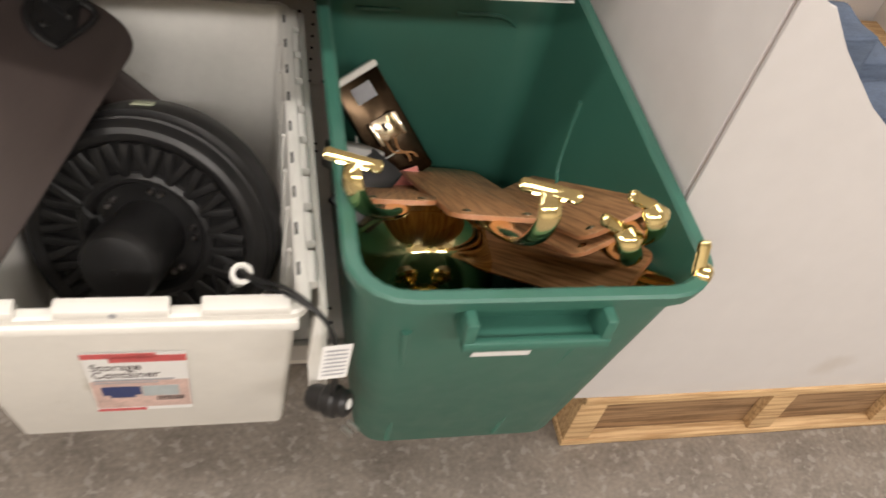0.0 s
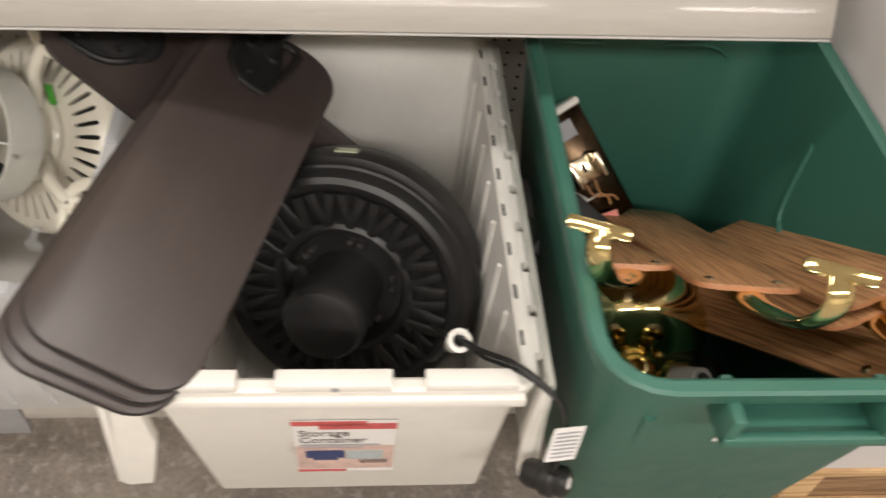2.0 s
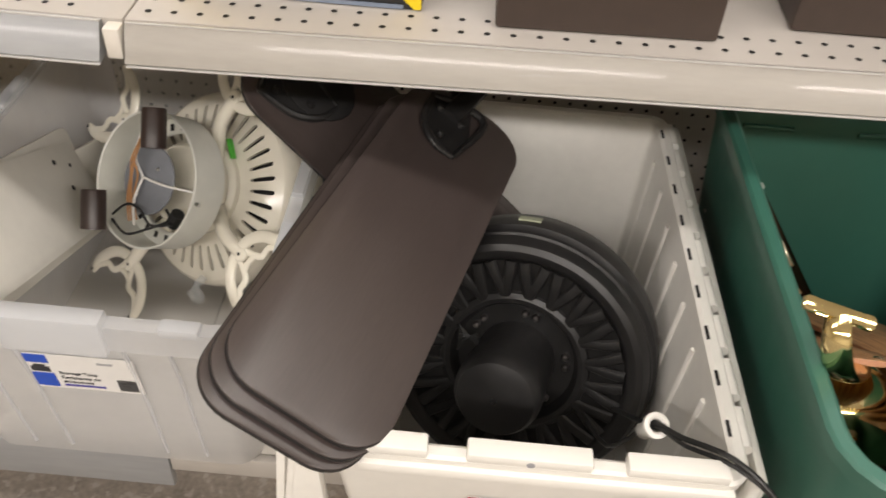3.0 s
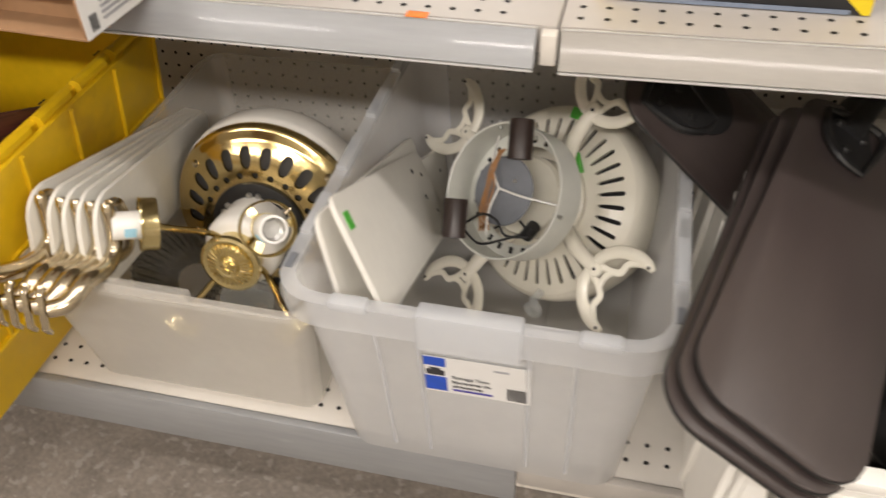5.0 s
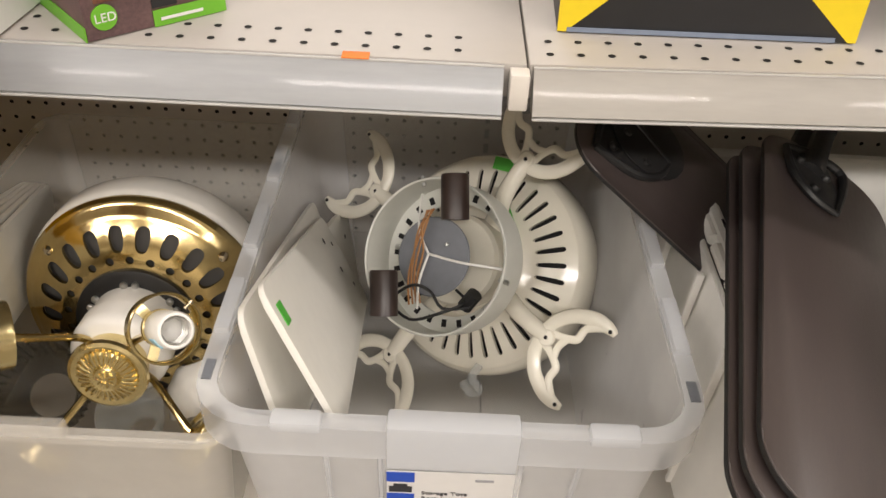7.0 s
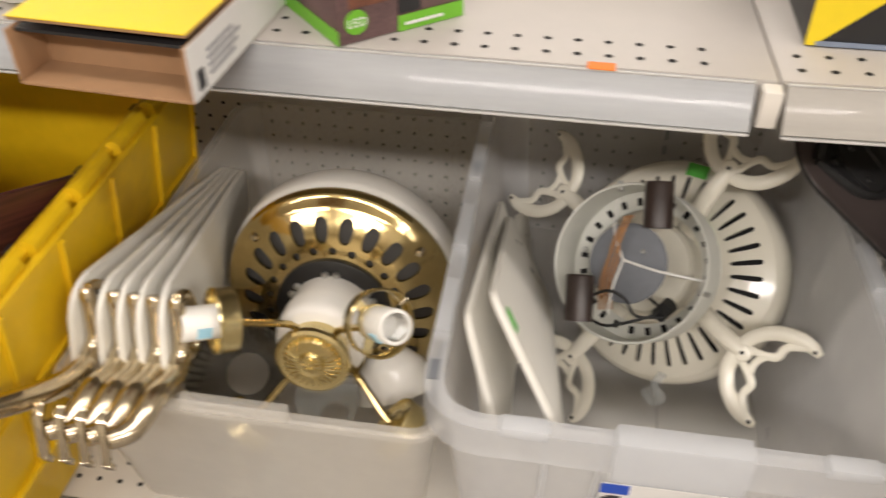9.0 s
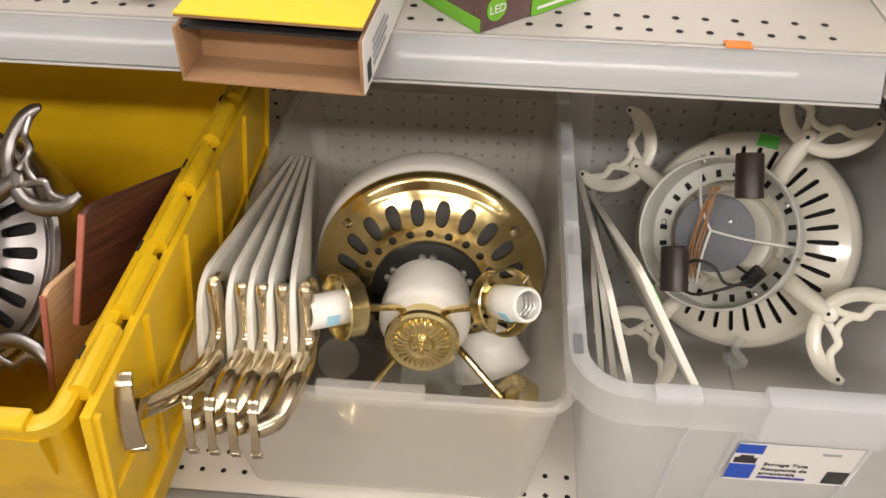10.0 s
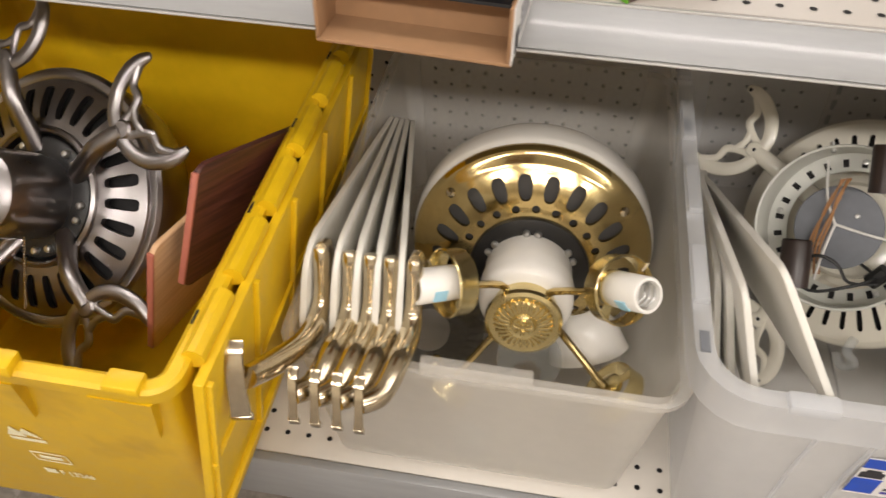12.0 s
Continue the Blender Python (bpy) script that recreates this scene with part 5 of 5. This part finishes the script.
for a in (-8, 8, 52, 68, -74, -56, 112, 128, 172, 188):
    lathe([(0.0001, 0.0260), (0.0032, 0.0255), (0.0044, 0.0235), (0.0044, 0.019)], 12, bm, Matrix.Translation((0.0585 * math.cos(radians(a)), 0.0585 * math.sin(radians(a)), 0)))
part("screw", bm, M_STEEL, sfan)
part("neck", lathe([(0.0445, 0.018), (0.0445, 0.030), (0.0465, 0.033), (0.0465, 0.092), (0.0445, 0.098), (0.036, 0.102), (0.0001, 0.103)], 56), M_NICKEL, sfan, "brushed nickel switch housing")
for a in (44, -34, 116, -106, 188):
    part("blade_iron", crescent(bmesh.new(), pose(0, 0, 0, 0, 0, a), 0.045), M_NICKEL, sfan)
for ang in (128, -118, 200):
    d = Vector((math.cos(radians(ang)), math.sin(radians(ang)), 0.50)).normalized()
    m = Matrix.Translation(Vector((0, 0, 0.098)) + d * 0.038) @ axes((0, 0, 0), d).to_3x3().to_4x4()
    cup = part("shade_holder", lathe([(0.010, -0.02), (0.012, 0.0), (0.023, 0.005), (0.024, 0.022), (0.0227, 0.024), (0.0215, 0.008), (0.012, 0.006)], 28, m=m), M_NICKEL, sfan)
    part("socket", lathe([(0.0140, 0.004), (0.0150, 0.02), (0.0150, 0.038), (0.0115, 0.040), (0.0110, 0.018), (0.0001, 0.016)], 24, m=m), M_PORC, cup, "white porcelain socket")
bm = bmesh.new()
for k in range(26):
    f = k / 25
    bmesh.ops.create_icosphere(bm, subdivisions=1, radius=0.0016, matrix=Matrix.Translation((0.034 + 0.006 * f, -0.036 - 0.075 * f, 0.060 - 0.020 * f)))
part("pull_chain", bm, M_ABRASS, sfan, "beaded pull chain")

t = plain_blade((-0.686, -0.105, 0.562), (-0.02, -0.03, -0.10), (0.045, 0.20, -0.095), 0.125, 0.26, M_MAHOG, "dark mahogany fan blade with a rosewood edge", "two-tone fan blades", r=0.012)
part("edge_band", boxes(((0.006, -0.0012, -0.0062), (0.119, 0.0016, 0.0003)), bev=0.0006), M_ROSE, t)
t = plain_blade((-0.728, -0.140, 0.490), (-0.030, 0.0, -0.13), (0.035, 0.20, -0.06), 0.150, 0.22, M_MAPLE, "pale maple-faced fan blade with a rosewood edge", "two-tone fan blades", r=0.012)
part("edge_band", boxes(((0.006, -0.0012, -0.0062), (0.144, 0.0016, 0.0003)), bev=0.0006), M_ROSE, t)


# ---- things on the upper shelf ----
solo("orange_tag", boxes(((-0.150, -0.0085, ZU + 0.0008), (-0.128, 0.004, ZU + 0.0018)), bev=0.0003), M_ORANGE, "small orange price tag stuck on the shelf edge", "price tag")
for x0, x1, y, rz in ((0.356, 0.572, 0.031, 0), (0.650, 0.868, 0.062, -2)):
    t = thing("brown_box", TIP @ pose((x0 + x1) / 2, y, ZU + 0.0008, 0, 0, rz), "plain dark brown box on the perforated shelf", "box", "brown boxes")
    w = (x1 - x0) / 2
    part("carton", boxes(((-w, 0, 0), (w, 0.24, 0.20)), bev=0.004), M_CARDDK, t)
    part("lid_seam", boxes(((-w - 0.0006, -0.0006, 0.150), (w + 0.0006, 0.10, 0.1512))), M_BCARD, t)
t = thing("display_box", TIP @ pose(0.154, 0.060, ZU + 0.0008, 0, 0, -2), "black product box with yellow corner panels", "box")
part("carton", boxes(((-0.126, 0, 0), (0.128, 0.26, 0.22)), bev=0.0015), M_BCARD, t)
bm = plank([(-0.126, 0.001), (-0.119, 0.001), (-0.035, 0.075), (0.0, 0.16), (-0.126, 0.16)], 0.0008, m=Matrix.Translation((0, -0.0008, 0)) @ pose(0, 0, 0, 90, 0, 0))
part("yellow_panel", bm, M_YCARD, t)
bm = plank([(0.128, 0.001), (0.121, 0.001), (0.040, 0.075), (0.005, 0.16), (0.128, 0.16)], 0.0008, m=Matrix.Translation((0, -0.0008, 0)) @ pose(0, 0, 0, 90, 0, 0))
part("yellow_panel", bm, M_YCARD, t)
part("blue_edge", boxes(((-0.118, -0.0012, 0.0008), (0.110, -0.0002, 0.005))), mat("slate_edge", (0.20, 0.24, 0.32), 0.5), t)
t = thing("bulb_box", pose(-0.352, -0.004, ZU + 0.0008, 0, 0, 42), "purple-brown and lime green lamp carton on the shelf", "box")
part("carton", boxes(((0, 0, 0), (0.122, 0.130, 0.19)), bev=0.0012), M_PCARD, t)
fr = pose(0, -0.0006, 0, 90, 0, 0)
bars_bm = boxes(((0.056, 0.0, 0), (0.122, 0.014, 0.0008)), m=fr)
part("green_band", bars_bm, M_GCARD, t)
bm = boxes(((-0.0012, 0.0, 0.0), (-0.0002, 0.130, 0.012)))
part("side_band", bm, M_GCARD, t)
bm = bmesh.new()
lathe([(0.0001, 0.0012), (0.0105, 0.0012), (0.0105, 0.0)], 28, bm, fr @ Matrix.Translation((0.016, 0.018, 0)))
part("green_disc", bm, M_GCARD, t)
e = thing("print", fr, "", "")
e.parent = t
words(e, "LED", 0.0075, 0.0145, 0.0105, M_PAPER, 0.0016)
bars(e, "panel", [(0.056, 0.016, 0.078, 0.06)], M_BCARD, 0.0002)
bars(e, "fine_print", [(0.058, 0.030, 0.070, 0.032), (0.058, 0.035, 0.074, 0.037), (0.058, 0.04, 0.066, 0.042), (0.062, 0.005, 0.10, 0.0075)], M_PAPER, 0.0012)
e2 = boxes(((0.010, 0.030, 0), (0.050, 0.075, 0.0006)), m=fr)
part("photo", e2, mat("photo_brown", (0.16, 0.06, 0.035), 0.5, var=0.5, scale=60), t)

# carton with an open end that hangs over the shelf edge
t = thing("open_carton", pose(-0.502, -0.112, ZU + 0.0012, 0, 0, -3.5), "open cardboard carton with yellow lid overhanging the shelf edge", "carton")
W, D, H, T = 0.070, 0.32, 0.044, 0.0028
part("floor_panel", boxes(((-W, 0.0, 0.0), (W, D, T)), bev=0.0008), M_CARD, t)
part("side_panel", boxes(((-W, 0.0, T), (-W + T, D, H)), bev=0.0008), M_CARD, t)
part("side_panel", boxes(((W - T, 0.0, T), (W, D, H)), bev=0.0008), M_CARD, t)
part("printed_side", boxes(((W, 0.001, 0.001), (W + 0.0008, D, H))), M_PAPER, t, "white printed side")
part("back_flap", boxes(((-W + T, 0.036, T), (W - T, 0.039, H - 0.003)), m=pose(0, 0, 0, -8, 0, 0)), M_CARD, t)
lift = Matrix.Translation((0, D, H)) @ pose(0, 0, 0, -0.9, 0, 0) @ Matrix.Translation((0, -D, -H))
# black sheet added for the dark of the gap below the lid
part("gap_shade", boxes(((-W + T, 0.008, H - 0.004), (W - T, D, H - 0.0015))), M_BCARD, t, "black sheet standing in for shade under the lid")
part("top_panel", boxes(((-W, 0.006, H), (W, D, H + T)), bev=0.0008, m=lift), M_CARD, t)
part("yellow_face", boxes(((-W, 0.0055, H + T), (W, D, H + T + 0.0008)), m=lift), M_YCARD, t, "bright yellow printed face")
e = thing("print", Matrix.Translation((W + 0.0009, 0, 0)) @ pose(0, 0, 0, 90, 0, 90), "", "")
e.parent = t
bars(e, "barcode", [(0.010 + 0.003 * k, 0.006, 0.0115 + 0.003 * k, 0.022) for k in range(4)], M_INK, 0.0002)
bars(e, "fine_print", [(0.030, 0.010 + 0.006 * k, 0.075 + 0.006 * (k % 3), 0.013 + 0.006 * k) for k in range(4)], M_INKG, 0.0002)
# white ribbed lumps further along the shelf
for k in range(4):
    t = solo("lamp_globe", lathe([(0.018, 0.0), (0.028, 0.004), (0.044, 0.03), (0.046, 0.055), (0.036, 0.085), (0.012, 0.098), (0.0001, 0.099)], 20), M_PORC, "white frosted glass lamp globe on the shelf", "lamp globe", pose(-0.655 - 0.098 * k, 0.050 + 0.008 * (k % 2), ZU + 0.001), group="white lamp globes")


# ---- pallet and white carton at the end of the run ----
pal = thing("pallet", pose(1.035, -0.242, 0), "pale pine shipping pallet on the floor", "pallet")
for k in range(7):
    y = 0.0 + k * 0.165
    part("deck_board", boxes(((0, y, 0.134), (1.20, y + 0.095, 0.152)), bev=0.002), M_PINE, pal)
for y in (0.006, 0.55, 1.02):
    part("bottom_board", boxes(((0.0, y, 0.001), (1.20, y + 0.085, 0.016)), bev=0.002), M_PINE, pal)
for x in (0.002, 0.335, 0.580, 1.15):
    part("stringer", boxes(((x, 0.008, 0.016), (x + 0.045, 1.08, 0.134)), bev=0.002), M_PINE, pal)
# shade below the deck is put into these boards' brown
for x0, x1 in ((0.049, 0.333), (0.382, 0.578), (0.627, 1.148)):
    part("cross_board", boxes(((x0, 0.024, 0.017), (x1, 0.042, 0.133)), bev=0.002), M_PINED, pal, "pine board set back under the deck, coloured brown for its shade")

cart = thing("white_carton", pose(1.014, -0.238, 0.153) @ Matrix(((1, 0, 0.045, 0), (0, 1, 0, 0), (0, 0, 1, 0), (0, 0, 0, 1))), "large white corrugated carton with a cut-down front, on a pallet", "carton")
bm = plank([(0, 0), (1.15, 0), (1.15, 0.144), (0.62, 0.324), (0.195, 0.529), (0.150, 0.560), (0.078, 0.625), (0.040, 0.668), (0.030, 0.670), (0, 0.694)], 0.006, m=pose(0, 0, 0, 90, 0, 0), bev=0.001)
part("front_panel", bm, M_WCARD, cart)
part("side_panel", boxes(((-0.001, 0.0095, 0), (0.005, 1.1, 0.76)), bev=0.001), M_WCARD, cart)
part("corner_gap", boxes(((0.0025, 0.0005, 0.002), (0.0045, 0.009, 0.68))), M_CARD, cart)
part("far_panel", boxes(((1.144, 0.008, 0), (1.15, 1.1, 0.76)), bev=0.001), M_WCARD, cart)
part("back_panel", boxes(((0.006, 1.094, 0), (1.143, 1.1, 0.76)), bev=0.001), M_WCARD, cart)
part("liner", boxes(((0.008, 0.010, 0.004), (1.142, 1.092, 0.012))), M_TAN, cart, "bare tan cardboard bottom")
rnd = random.Random(4)
for x0, x1, y0, y1, top in ((1.056, 1.150, -0.226, -0.158, 0.782), (1.062, 1.268, -0.152, -0.082, 0.705), (1.066, 1.262, -0.226, -0.156, 0.690)):
    bm = bmesh.new()
    box(bm, (x0, y0, 0.168), (x1, y1, top), bev=0.006)
    bmesh.ops.subdivide_edges(bm, edges=bm.edges, cuts=3, use_grid_fill=True)
    for v in bm.verts:
        v.co += 0.004 * noise.noise_vector(v.co * 24 + Vector((rnd.random(), 0, 0)))
    solo("fabric_bundle", bm, M_DENIM, "dark blue folded fabric bundle standing in the white carton", "fabric", group="blue fabric bundles", angle=60)
